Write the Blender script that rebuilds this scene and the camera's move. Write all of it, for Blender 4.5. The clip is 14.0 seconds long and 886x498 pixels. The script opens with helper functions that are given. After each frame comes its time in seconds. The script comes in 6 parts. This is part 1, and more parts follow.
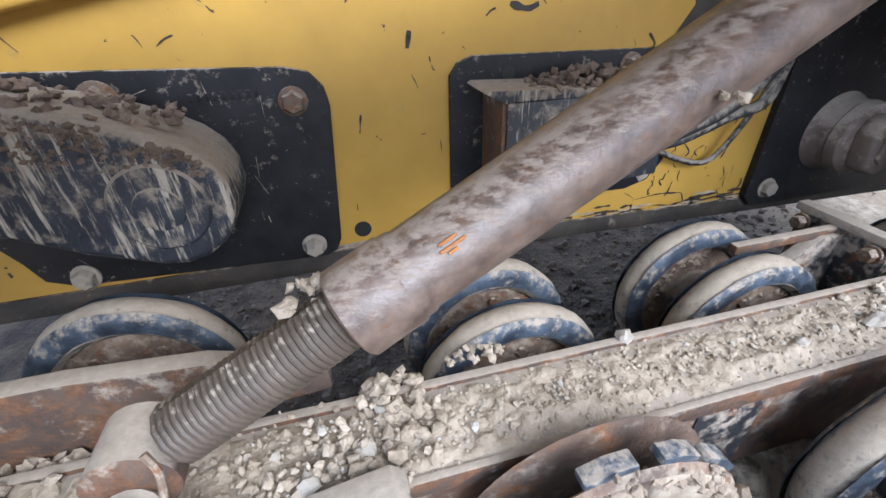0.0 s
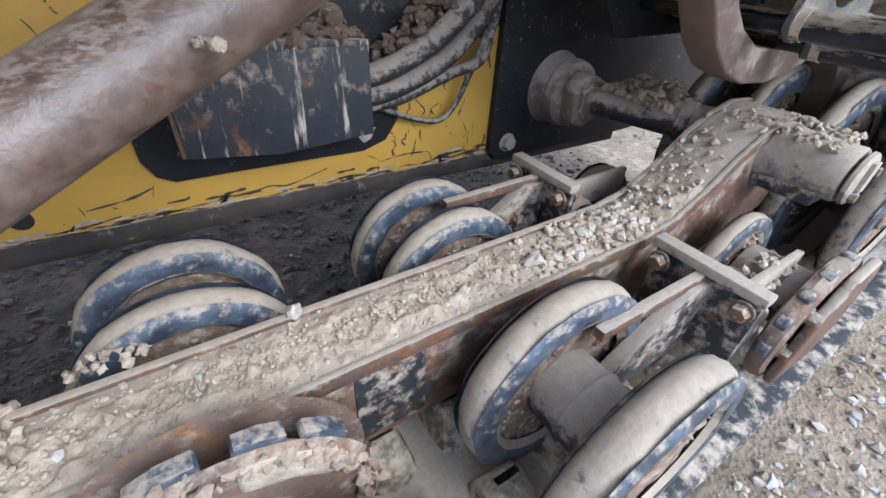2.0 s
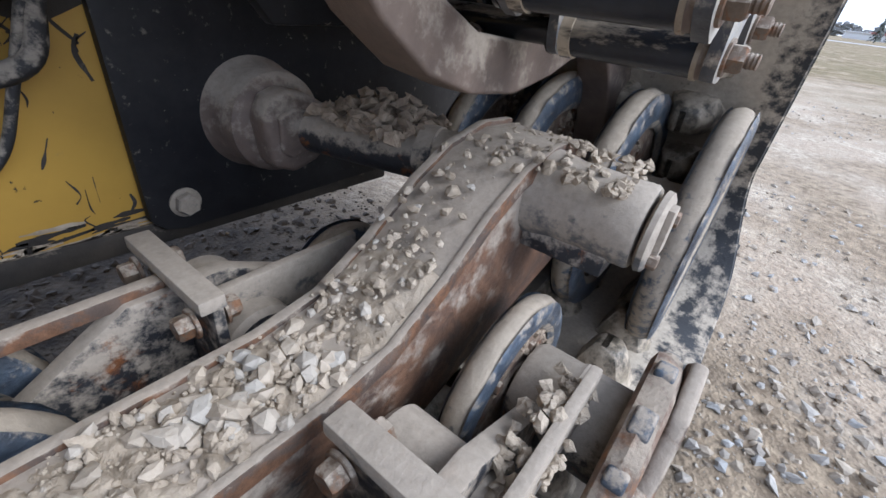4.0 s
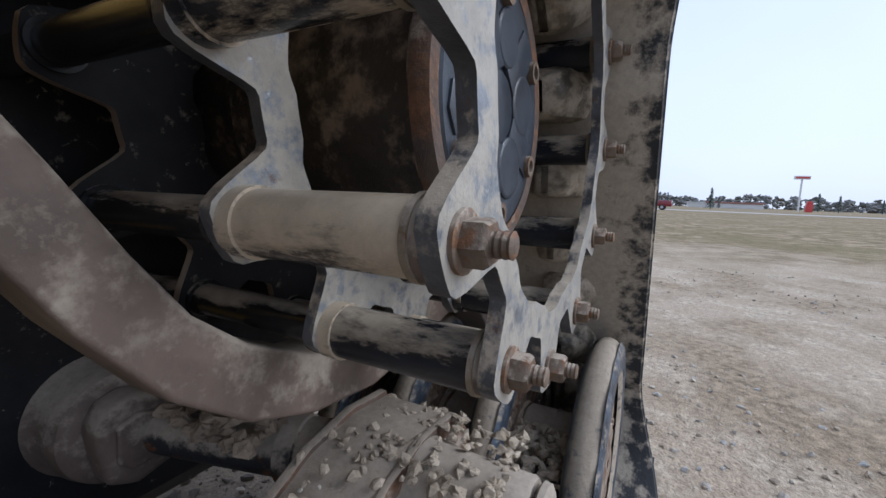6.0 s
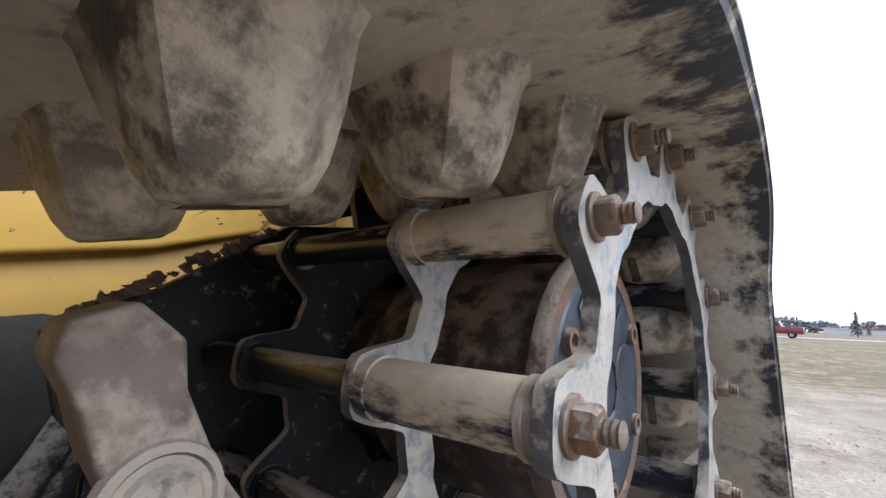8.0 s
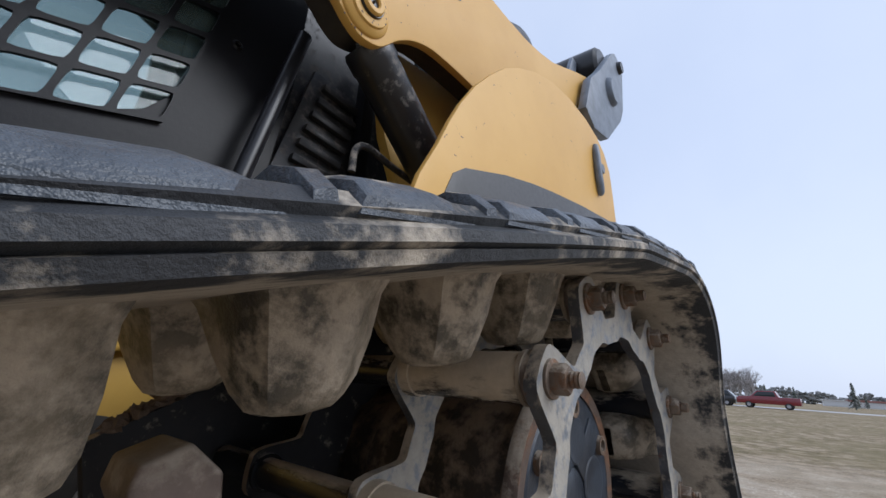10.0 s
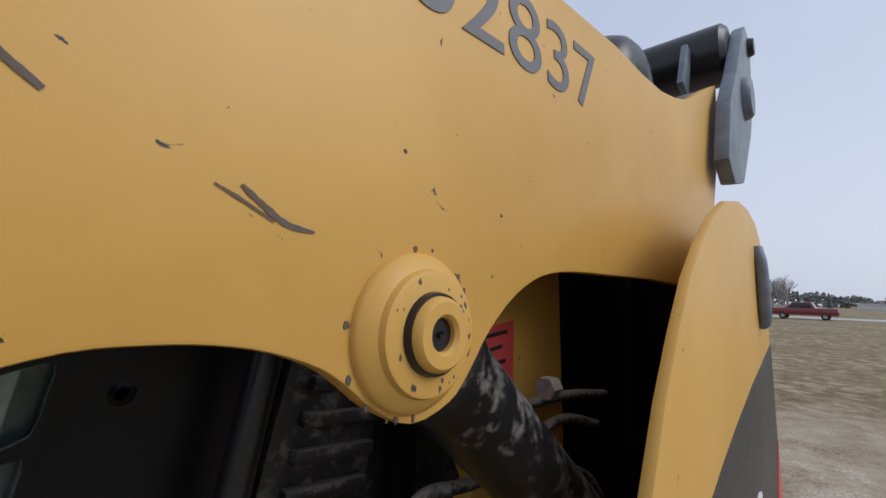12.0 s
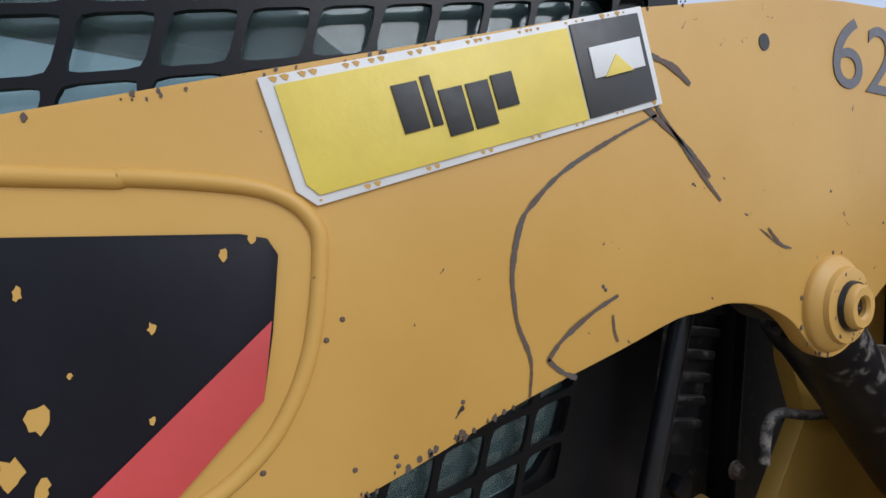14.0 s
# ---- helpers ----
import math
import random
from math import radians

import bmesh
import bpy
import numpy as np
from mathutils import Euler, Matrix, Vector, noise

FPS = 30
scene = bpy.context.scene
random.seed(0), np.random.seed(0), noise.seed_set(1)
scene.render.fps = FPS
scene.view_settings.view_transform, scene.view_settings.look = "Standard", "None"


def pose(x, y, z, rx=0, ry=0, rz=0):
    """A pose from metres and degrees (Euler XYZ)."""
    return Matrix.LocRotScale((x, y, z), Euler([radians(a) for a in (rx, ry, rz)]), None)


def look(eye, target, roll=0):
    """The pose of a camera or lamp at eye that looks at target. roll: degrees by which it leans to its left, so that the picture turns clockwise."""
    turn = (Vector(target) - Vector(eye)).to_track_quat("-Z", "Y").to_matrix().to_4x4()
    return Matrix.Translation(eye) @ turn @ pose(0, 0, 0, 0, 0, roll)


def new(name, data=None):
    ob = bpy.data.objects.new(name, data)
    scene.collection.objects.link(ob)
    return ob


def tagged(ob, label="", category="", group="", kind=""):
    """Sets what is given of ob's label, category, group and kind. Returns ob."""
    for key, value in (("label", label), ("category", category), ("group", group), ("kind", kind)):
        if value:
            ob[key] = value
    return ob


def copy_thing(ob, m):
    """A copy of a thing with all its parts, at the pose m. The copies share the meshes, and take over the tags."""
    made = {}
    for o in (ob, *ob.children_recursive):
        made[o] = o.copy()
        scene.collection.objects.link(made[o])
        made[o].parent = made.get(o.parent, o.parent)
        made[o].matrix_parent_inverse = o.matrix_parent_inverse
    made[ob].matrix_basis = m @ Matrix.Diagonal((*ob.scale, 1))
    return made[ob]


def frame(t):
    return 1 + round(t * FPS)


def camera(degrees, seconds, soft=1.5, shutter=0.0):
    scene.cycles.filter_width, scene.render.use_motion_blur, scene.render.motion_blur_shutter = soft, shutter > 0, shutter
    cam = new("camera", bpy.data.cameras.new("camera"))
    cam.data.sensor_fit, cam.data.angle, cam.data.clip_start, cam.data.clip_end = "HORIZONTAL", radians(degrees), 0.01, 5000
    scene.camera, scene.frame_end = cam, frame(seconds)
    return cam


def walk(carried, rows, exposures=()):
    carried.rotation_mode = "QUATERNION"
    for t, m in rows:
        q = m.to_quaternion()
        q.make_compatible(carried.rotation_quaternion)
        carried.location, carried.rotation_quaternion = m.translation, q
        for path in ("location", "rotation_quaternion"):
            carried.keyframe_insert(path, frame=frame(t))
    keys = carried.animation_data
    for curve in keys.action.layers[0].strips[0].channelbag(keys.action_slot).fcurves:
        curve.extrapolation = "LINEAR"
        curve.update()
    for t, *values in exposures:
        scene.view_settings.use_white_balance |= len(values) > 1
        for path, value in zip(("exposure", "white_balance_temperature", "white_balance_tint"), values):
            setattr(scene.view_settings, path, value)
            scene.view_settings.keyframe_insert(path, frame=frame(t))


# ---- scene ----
cam = camera(92.65, 14.0)
ROWS = [
    (0.0, 0.0004, 0.0008, 0.6604, 57.82, 1.66, -14.82),
    (0.5, 0.0253, -0.0196, 0.6468, 56.75, -0.42, -18.99),
    (1.0, 0.0400, -0.0953, 0.6861, 55.67, 0.27, -23.94),
    (1.5, 0.1349, -0.1060, 0.6747, 54.13, -1.41, -30.19),
    (2.0, 0.2555, -0.0666, 0.6457, 53.37, -2.74, -32.60),
    (2.5, 0.3886, -0.0107, 0.6256, 53.68, -2.30, -36.34),
    (3.0, 0.5157, 0.0037, 0.5954, 54.65, -2.02, -40.23),
    (3.5, 0.6307, 0.0391, 0.5720, 56.49, -4.00, -45.95),
    (4.0, 0.7240, 0.0363, 0.5541, 58.27, -5.86, -51.57),
    (4.2, 0.7738, 0.0336, 0.5538, 60.42, -6.11, -56.21),
    (6.3, 0.8160, 0.0006, 0.6885, 85.23, -1.15, -61.38),
    (6.5, 0.8120, -0.0030, 0.6946, 86.51, -0.93, -60.20),
    (7.0, 0.8435, 0.0022, 0.7327, 87.90, -0.66, -56.25),
    (7.5, 0.8122, -0.0030, 0.7945, 89.33, -0.68, -51.91),
    (8.0, 0.7555, -0.0007, 0.8192, 99.12, -2.17, -50.42),
    (8.2, 0.7295, 0.0137, 0.8084, 102.65, -4.96, -50.93),
    (9.2, 0.7000, -0.0750, 0.8450, 105.10, -4.20, -51.60),
    (10.3, 0.6785, -0.0380, 0.9080, 107.60, -3.50, -51.85),
    (10.5, 0.6893, -0.0160, 0.9480, 106.55, -5.60, -51.95),
    (11.0, 0.7160, 0.0801, 1.2023, 100.86, -5.71, -52.47),
    (11.5, 0.7545, 0.1345, 1.5160, 96.88, -0.23, -49.83),
    (12.0, 0.8570, 0.2803, 1.6114, 96.06, -1.57, -47.84),
    (12.5, 0.8547, 0.3306, 1.5935, 94.47, -2.85, -44.56),
    (13.0, 0.7912, 0.3336, 1.5857, 93.67, -2.93, -38.67),
    (13.5, 0.6117, 0.3171, 1.5867, 91.01, -1.92, -29.63),
    (14.0, 0.4330, 0.2239, 1.6338, 88.99, -2.98, -23.15),
]
walk(cam, [(t, pose(*r)) for t, *r in ROWS],
     [(t, stops, kelvin, 10) for t, stops, kelvin in ((0.0, 1.86, 5600), (1.0, 1.78, 5600), (2.0, 1.66, 5600), (3.0, 1.7, 5600), (3.5, 1.56, 5600), (4.2, 1.25, 5650), (6.3, 0.55, 5700), (7.0, 0.82, 5720), (7.5, 1.18, 5700), (8.2, 1.32, 5700), (10.3, 0.25, 5900), (11.0, 0.12, 6100), (12.0, 0.1, 6150), (12.5, 0.26, 6000), (13.0, 0.36, 5950), (13.5, 0.3, 5950), (14.0, 0.2, 5850))])

# ---------------------------------------------------------------- world and light
GROUND = -0.045
world = bpy.data.worlds.new("overcast_sky")
scene.world = world
world.use_nodes = True
wn = world.node_tree.nodes
wl = world.node_tree.links
sky = wn.new("ShaderNodeTexSky")
sky.sky_type, sky.sun_disc = "NISHITA", False
sky.sun_elevation, sky.sun_rotation = radians(33), radians(155)
sky.dust_density, sky.air_density, sky.altitude = 4.0, 1.0, 200
wmix = wn.new("ShaderNodeMix")
wmix.data_type = "RGBA"
wmix.inputs[0].default_value = 0.8
cloud = wn.new("ShaderNodeTexNoise")
cloud.inputs["Scale"].default_value, cloud.inputs["Detail"].default_value = 1.6, 5
cramp = wn.new("ShaderNodeValToRGB")
cramp.color_ramp.elements[0].position, cramp.color_ramp.elements[0].color = 0.3, (6.6, 7.2, 8.6, 1)
cramp.color_ramp.elements[1].position, cramp.color_ramp.elements[1].color = 0.7, (7.8, 8.2, 9.2, 1)
wl.new(cloud.outputs["Fac"], cramp.inputs["Fac"])
wl.new(sky.outputs["Color"], wmix.inputs[6])
wl.new(cramp.outputs["Color"], wmix.inputs[7])
wl.new(wmix.outputs[2], wn["Background"].inputs["Color"])
wn["Background"].inputs["Strength"].default_value = 0.087

sun_data = bpy.data.lights.new("sun", "SUN")
sun_data.energy, sun_data.angle, sun_data.color = 1.4, radians(40), (1.0, 0.98, 0.95)
sun_lamp = new("sun", sun_data)
sun_lamp.matrix_world = look((2.6, -5, 4.8), (0.8, 0, 0.3))


# ---------------------------------------------------------------- materials
def tex(nt, kind, **values):
    node = nt.nodes.new(kind)
    for key, value in values.items():
        node.inputs[key].default_value = value
    return node


def mixed(nt, fac, a, b):
    """A colour mix; a and b are colours or sockets, fac a number or a socket."""
    node = nt.nodes.new("ShaderNodeMix")
    node.data_type = "RGBA"
    for slot, value in ((0, fac), (6, a), (7, b)):
        if isinstance(value, bpy.types.NodeSocket):
            nt.links.new(value, node.inputs[slot])
        else:
            node.inputs[slot].default_value = value if slot == 0 else (*value, 1)
    return node.outputs[2]


def stepped(nt, socket, low, high):
    node = nt.nodes.new("ShaderNodeMapRange")
    node.inputs[1].default_value, node.inputs[2].default_value = low, high
    nt.links.new(socket, node.inputs[0])
    return node.outputs[0]


def calc(nt, op, a, b):
    node = nt.nodes.new("ShaderNodeMath")
    node.operation = op
    for slot, value in ((0, a), (1, b)):
        if isinstance(value, bpy.types.NodeSocket):
            nt.links.new(value, node.inputs[slot])
        else:
            node.inputs[slot].default_value = value
    return node.outputs[0]


DUST = (0.41, 0.352, 0.285)
MUD = (0.28, 0.225, 0.17)


def surface(name, base, dark=None, rough=0.5, metal=0.0, grain=12.0, dust=0.0, dust_colour=DUST, up=0.6, chips=0.0,
            chip_colour=(0.03, 0.028, 0.026), chip_scale=26.0, streaks=0.0, streak_colour=DUST, bump=0.25, bump_scale=90.0,
            rust=0.0, rust_colour=(0.22, 0.085, 0.03), coat=0.0, stretch=(1, 1, 1), islands=None, gloss=0.5, clean=0.0, clean_from=0.16, film=0.95):
    """A worn surface: base colour in two tones, rust, runs, chips, and dust that lies thicker on what faces up."""
    m = bpy.data.materials.new(name)
    m.use_nodes = True
    nt = m.node_tree
    bsdf = nt.nodes["Principled BSDF"]
    geo = nt.nodes.new("ShaderNodeNewGeometry")
    where = geo.outputs["Position"]
    dark = dark or tuple(c * 0.62 for c in base)
    big = tex(nt, "ShaderNodeTexNoise", Scale=grain, Detail=6, Roughness=0.62)
    nt.links.new(where, big.inputs["Vector"])
    colour = mixed(nt, stepped(nt, big.outputs["Fac"], 0.36, 0.66), dark, base)
    if islands:
        colour = mixed(nt, stepped(nt, geo.outputs["Random Per Island"], 0.45, 1.0), colour, islands)
    fine = tex(nt, "ShaderNodeTexNoise", Scale=bump_scale, Detail=6, Roughness=0.7)
    nt.links.new(where, fine.inputs["Vector"])
    roughness = None
    if rust:
        n = tex(nt, "ShaderNodeTexNoise", Scale=grain * 1.4, Detail=8, Roughness=0.72, Distortion=0.6)
        nt.links.new(where, n.inputs["Vector"])
        two = mixed(nt, stepped(nt, fine.outputs["Fac"], 0.35, 0.65), tuple(c * 0.5 for c in rust_colour), rust_colour)
        colour = mixed(nt, stepped(nt, n.outputs["Fac"], 0.66 - 0.4 * rust, 0.76 - 0.4 * rust), colour, two)
    if streaks:
        flat = nt.nodes.new("ShaderNodeMapping")
        flat.inputs["Scale"].default_value = (1, 1, 0.09)
        nt.links.new(where, flat.inputs["Vector"])
        n = tex(nt, "ShaderNodeTexNoise", Scale=80.0, Detail=6, Roughness=0.7)
        nt.links.new(flat.outputs[0], n.inputs["Vector"])
        colour = mixed(nt, stepped(nt, n.outputs["Fac"], 0.72 - 0.3 * streaks, 0.80 - 0.3 * streaks), colour, streak_colour)
    if chips:
        n = tex(nt, "ShaderNodeTexNoise", Scale=chip_scale, Detail=4, Roughness=0.55, Distortion=0.9)
        nt.links.new(where, n.inputs["Vector"])
        colour = mixed(nt, stepped(nt, n.outputs["Fac"], 0.83 - 0.25 * chips, 0.85 - 0.25 * chips), colour, chip_colour)
    if dust:
        split = nt.nodes.new("ShaderNodeSeparateXYZ")
        nt.links.new(geo.outputs["Normal"], split.inputs[0])
        n = tex(nt, "ShaderNodeTexNoise", Scale=grain * 2.2, Detail=9, Roughness=0.68)
        drawn = nt.nodes.new("ShaderNodeMapping")
        drawn.inputs["Scale"].default_value = stretch
        nt.links.new(where, drawn.inputs["Vector"])
        nt.links.new(drawn.outputs[0], n.inputs["Vector"])
        lying = calc(nt, "ADD", calc(nt, "MULTIPLY", split.outputs["Z"], up * 0.32), n.outputs["Fac"])
        if clean:
            apart = nt.nodes.new("ShaderNodeSeparateXYZ")
            nt.links.new(where, apart.inputs[0])
            lying = calc(nt, "SUBTRACT", lying, calc(nt, "MULTIPLY", stepped(nt, apart.outputs["Y"], clean_from, 0.02), clean))
        cover = calc(nt, "MULTIPLY", stepped(nt, lying, 0.92 - 0.55 * dust, 1.06 - 0.55 * dust), 0.93)
        two = mixed(nt, stepped(nt, fine.outputs["Fac"], 0.3, 0.7), tuple(c * 0.72 for c in dust_colour), dust_colour)
        colour = mixed(nt, cover, colour, two)
        roughness = stepped(nt, cover, 0.0, 1.0)
        roughness.node.inputs[3].default_value, roughness.node.inputs[4].default_value = rough, film
        if metal:
            shine = stepped(nt, cover, 0, 1)
            shine.node.inputs[3].default_value, shine.node.inputs[4].default_value = metal, 0
            nt.links.new(shine, bsdf.inputs["Metallic"])
    nt.links.new(colour, bsdf.inputs["Base Color"])
    if roughness is not None:
        nt.links.new(roughness, bsdf.inputs["Roughness"])
    else:
        var = stepped(nt, fine.outputs["Fac"], 0.2, 0.8)
        var.node.inputs[3].default_value, var.node.inputs[4].default_value = max(rough - 0.12, 0.03), min(rough + 0.12, 1)
        nt.links.new(var, bsdf.inputs["Roughness"])
        bsdf.inputs["Metallic"].default_value = metal
    bsdf.inputs["Coat Weight"].default_value = coat
    bsdf.inputs["Specular IOR Level"].default_value = gloss
    relief = nt.nodes.new("ShaderNodeBump")
    relief.inputs["Strength"].default_value, relief.inputs["Distance"].default_value = bump, 0.004
    nt.links.new(fine.outputs["Fac"], relief.inputs["Height"])
    nt.links.new(relief.outputs[0], bsdf.inputs["Normal"])
    return m


def plain(name, colour, rough=0.5, metal=0.0, **more):
    return surface(name, colour, dark=tuple(c * 0.85 for c in colour), rough=rough, metal=metal, bump=0.08, **more)


YELLOW = surface("chassis_yellow_paint", (0.52, 0.315, 0.06), (0.43, 0.26, 0.052), rough=0.45, gloss=0.35, grain=5, dust=0.55, up=0.4,
                 chips=0.52, chip_colour=(0.05, 0.04, 0.03), chip_scale=44, bump=0.06, dust_colour=(0.36, 0.26, 0.12))
ARM_YELLOW = surface("arm_yellow_paint", (0.60, 0.355, 0.088), (0.54, 0.305, 0.064), rough=0.46, gloss=0.4, grain=3, dust=0.2, up=0.3,
                     chips=0.5, chip_scale=46, bump=0.04, dust_colour=(0.44, 0.33, 0.17))
BLACK = surface("black_paint", (0.022, 0.022, 0.024), (0.012, 0.012, 0.014), rough=0.5, grain=22, gloss=0.3, dust=0.58, chips=0.5,
                chip_colour=(0.2, 0.18, 0.15), chip_scale=75, bump=0.1)
MUDDY_BLACK = surface("muddy_black_steel", (0.035, 0.04, 0.052), rough=0.5, grain=14, streaks=0.68, dust=0.74, up=1.5,
                      streak_colour=(0.42, 0.37, 0.3), dust_colour=(0.36, 0.3, 0.23), bump=0.5)
RUST = surface("rusty_steel", (0.12, 0.082, 0.06), (0.06, 0.044, 0.037), rough=0.72, grain=16, rust=0.5, rust_colour=(0.19, 0.095, 0.05), dust=0.58, up=1.6, bump=0.5)
BEAM_STEEL = surface("beam_rusty_black_paint", (0.16, 0.085, 0.05), (0.035, 0.032, 0.032), rough=0.6, grain=9, rust=0.5,
                     rust_colour=(0.19, 0.105, 0.065), dust=0.72, up=2.0, bump=0.5)
TUBE_BROWN = surface("brown_weathered_tube", (0.17, 0.122, 0.096), (0.07, 0.048, 0.038), rough=0.36, grain=48, rust=0.3,
                     rust_colour=(0.16, 0.085, 0.05), dust=0.4, up=1.0, stretch=(0.5, 1, 1.6), dust_colour=(0.33, 0.27, 0.22), bump=0.3, gloss=0.8)
SPRING_STEEL = surface("spring_steel", (0.1, 0.078, 0.06), rough=0.5, metal=0.0, grain=30, dust=0.42, up=0.6, bump=0.3)
TYRE = surface("dusty_rubber_tyre", (0.075, 0.098, 0.13), (0.03, 0.038, 0.05), rough=0.5, grain=26, dust=1.06, up=0.35,
               dust_colour=(0.41, 0.345, 0.265), bump=0.6, bump_scale=70)
TYRE_EDGE = surface("worn_blue_black_rubber", (0.08, 0.105, 0.14), (0.024, 0.03, 0.042), rough=0.4, grain=30, dust=0.68, up=0.5, dust_colour=(0.4, 0.345, 0.28), bump=0.6)
DISC = surface("muddy_wheel_disc", (0.22, 0.15, 0.105), (0.11, 0.08, 0.062), rough=0.8, grain=20, rust=0.3, dust=0.82, up=0.4, dust_colour=(0.38, 0.31, 0.235), bump=0.8)
BARE = surface("muddy_bare_wheel", (0.2, 0.13, 0.09), (0.11, 0.08, 0.065), rough=0.8, grain=16, rust=0.3, rust_colour=(0.3, 0.14, 0.06), dust=0.72, up=0.5,
               dust_colour=(0.38, 0.32, 0.25), bump=0.9)
HUBMAT = surface("hub_black_paint_dusty", (0.03, 0.032, 0.038), rough=0.5, grain=20, rust=0.25, dust=0.8, up=1.1, bump=0.4)
RUBBER = surface("track_rubber", (0.03, 0.032, 0.036), (0.016, 0.018, 0.02), rough=0.62, grain=12, dust=1.24, up=0.1, clean=0.26, clean_from=0.09,
                 dust_colour=(0.52, 0.45, 0.355), bump=0.5, film=0.75)
TREAD = surface("tread_rubber_mud", (0.085, 0.1, 0.12), (0.03, 0.036, 0.045), rough=0.42, grain=16, dust=1.08, up=1.0,
                dust_colour=(0.66, 0.56, 0.42), bump=1.0, bump_scale=42, clean=0.55, clean_from=0.14)
LUG = surface("lug_rubber", (0.2, 0.165, 0.115), (0.05, 0.046, 0.038), rough=0.38, grain=16, dust=0.92, up=0.0,
              dust_colour=(0.5, 0.42, 0.32), bump=0.5, film=0.6)
TUBE = surface("black_roller_tube", (0.012, 0.013, 0.016), stretch=(1, 0.2, 1), rough=0.2, grain=16, dust=0.55, up=0.8, bump=0.1, film=0.5)
SLEEVE = surface("sleeve_worn_tan", (0.02, 0.023, 0.032), rough=0.18, grain=17, dust=1.0, up=0.3, stretch=(1, 0.3, 1), dust_colour=(0.6, 0.5, 0.37), bump=0.2, bump_scale=60, film=0.42)
RING = surface("sprocket_plate_steel", (0.27, 0.295, 0.325), (0.15, 0.165, 0.185), rough=0.36, metal=0.4, grain=34, rust=0.12,
               dust=0.98, up=0.3, dust_colour=(0.42, 0.385, 0.325), bump=0.45, bump_scale=45, film=0.5)
SLEEVE_DARK = surface("sleeve_black_scuffed", (0.022, 0.025, 0.033), rough=0.22, grain=20, dust=0.72, up=0.4, stretch=(1, 0.3, 1), dust_colour=(0.42, 0.36, 0.28), bump=0.2, bump_scale=60, film=0.45)
RIM_TAN = surface("sleeve_rim_worn", (0.36, 0.3, 0.22), (0.2, 0.16, 0.12), rough=0.5, metal=0.2, grain=40, rust=0.25, dust=0.8, up=0.4, bump=0.4)
RING_EDGE = surface("sprocket_plate_edge", (0.13, 0.135, 0.145), (0.06, 0.06, 0.065), rough=0.4, metal=0.3, grain=24, rust=0.2, dust=0.8, up=0.5, dust_colour=(0.45, 0.385, 0.3), bump=0.4, film=0.6)
NUT = surface("dusty_nut", (0.2, 0.15, 0.11), rough=0.6, metal=0.3, grain=50, rust=0.42, rust_colour=(0.24, 0.12, 0.06), dust=0.66, up=0.5, bump=0.4)
DRUM = surface("motor_drum", (0.045, 0.034, 0.027), (0.014, 0.013, 0.013), rough=0.5, grain=14, dust=0.8, up=0.3, dust_colour=(0.26, 0.19, 0.135), bump=0.5, film=0.6)
DRUM_FACE = surface("motor_face_blue_black", (0.045, 0.057, 0.075), (0.018, 0.022, 0.03), rough=0.36, grain=20, dust=0.3, bump=0.2)
FORK = surface("fork_brown_steel", (0.2, 0.15, 0.12), (0.11, 0.082, 0.066), rough=0.58, grain=12, dust=0.78, up=0.9, bump=0.35)
GREY_STEEL = surface("dusty_grey_steel", (0.12, 0.12, 0.12), rough=0.5, grain=18, dust=1.08, up=0.8, bump=0.4)
DIRT = surface("dry_dirt", (0.52, 0.44, 0.345), (0.33, 0.27, 0.2), rough=0.97, grain=30, bump=1.0, bump_scale=140)
STONE = surface("grey_stone", (0.47, 0.405, 0.32), (0.26, 0.215, 0.165), rough=0.9, islands=(0.4, 0.4, 0.39), grain=35, bump=0.6, bump_scale=160)
BEAM_STONE = surface("dusty_tan_stone", (0.50, 0.43, 0.345), (0.34, 0.285, 0.22), rough=0.95, islands=(0.41, 0.38, 0.335), grain=40, bump=0.6, bump_scale=160)
CLOD = surface("tan_brown_clod", (0.4, 0.325, 0.245), (0.24, 0.185, 0.135), rough=0.97, grain=40, bump=1.0, bump_scale=140)
CLAY = surface("brown_clay", (0.24, 0.175, 0.13), (0.13, 0.095, 0.07), rough=0.97, grain=40, bump=1.0, bump_scale=140)
CAB_BLACK = surface("cab_black_plastic", (0.008, 0.008, 0.0092), (0.005, 0.005, 0.006), rough=0.34, gloss=0.22, grain=6, dust=0.12, bump=0.1)
HOSE = surface("dusty_hose", (0.03, 0.03, 0.032), rough=0.6, grain=26, dust=0.84, up=0.6, dust_colour=(0.34, 0.3, 0.25), bump=0.4)
CYL_BLACK = surface("lift_cylinder_black", (0.014, 0.014, 0.016), rough=0.3, grain=12, dust=0.42, up=0.4, dust_colour=(0.27, 0.24, 0.21), bump=0.06)
LIFT_BLACK = surface("lift_cylinder_scuffed", (0.02, 0.02, 0.022), rough=0.3, grain=13, dust=0.78, up=0.3, dust_colour=(0.2, 0.18, 0.16), bump=0.1)
CHROME = plain("chrome_rod", (0.75, 0.76, 0.78), rough=0.12, metal=1.0)
BRACKET_GREY = surface("bracket_blue_grey", (0.17, 0.2, 0.25), (0.1, 0.12, 0.15), rough=0.45, grain=16, dust=0.2, chips=0.25, bump=0.1)
DECAL_BLACK = surface("decal_dark_grey", (0.035, 0.034, 0.033), (0.03, 0.029, 0.028), rough=0.42, grain=4, chips=0.1,
                      chip_colour=(0.5, 0.34, 0.12), chip_scale=30, bump=0.02)
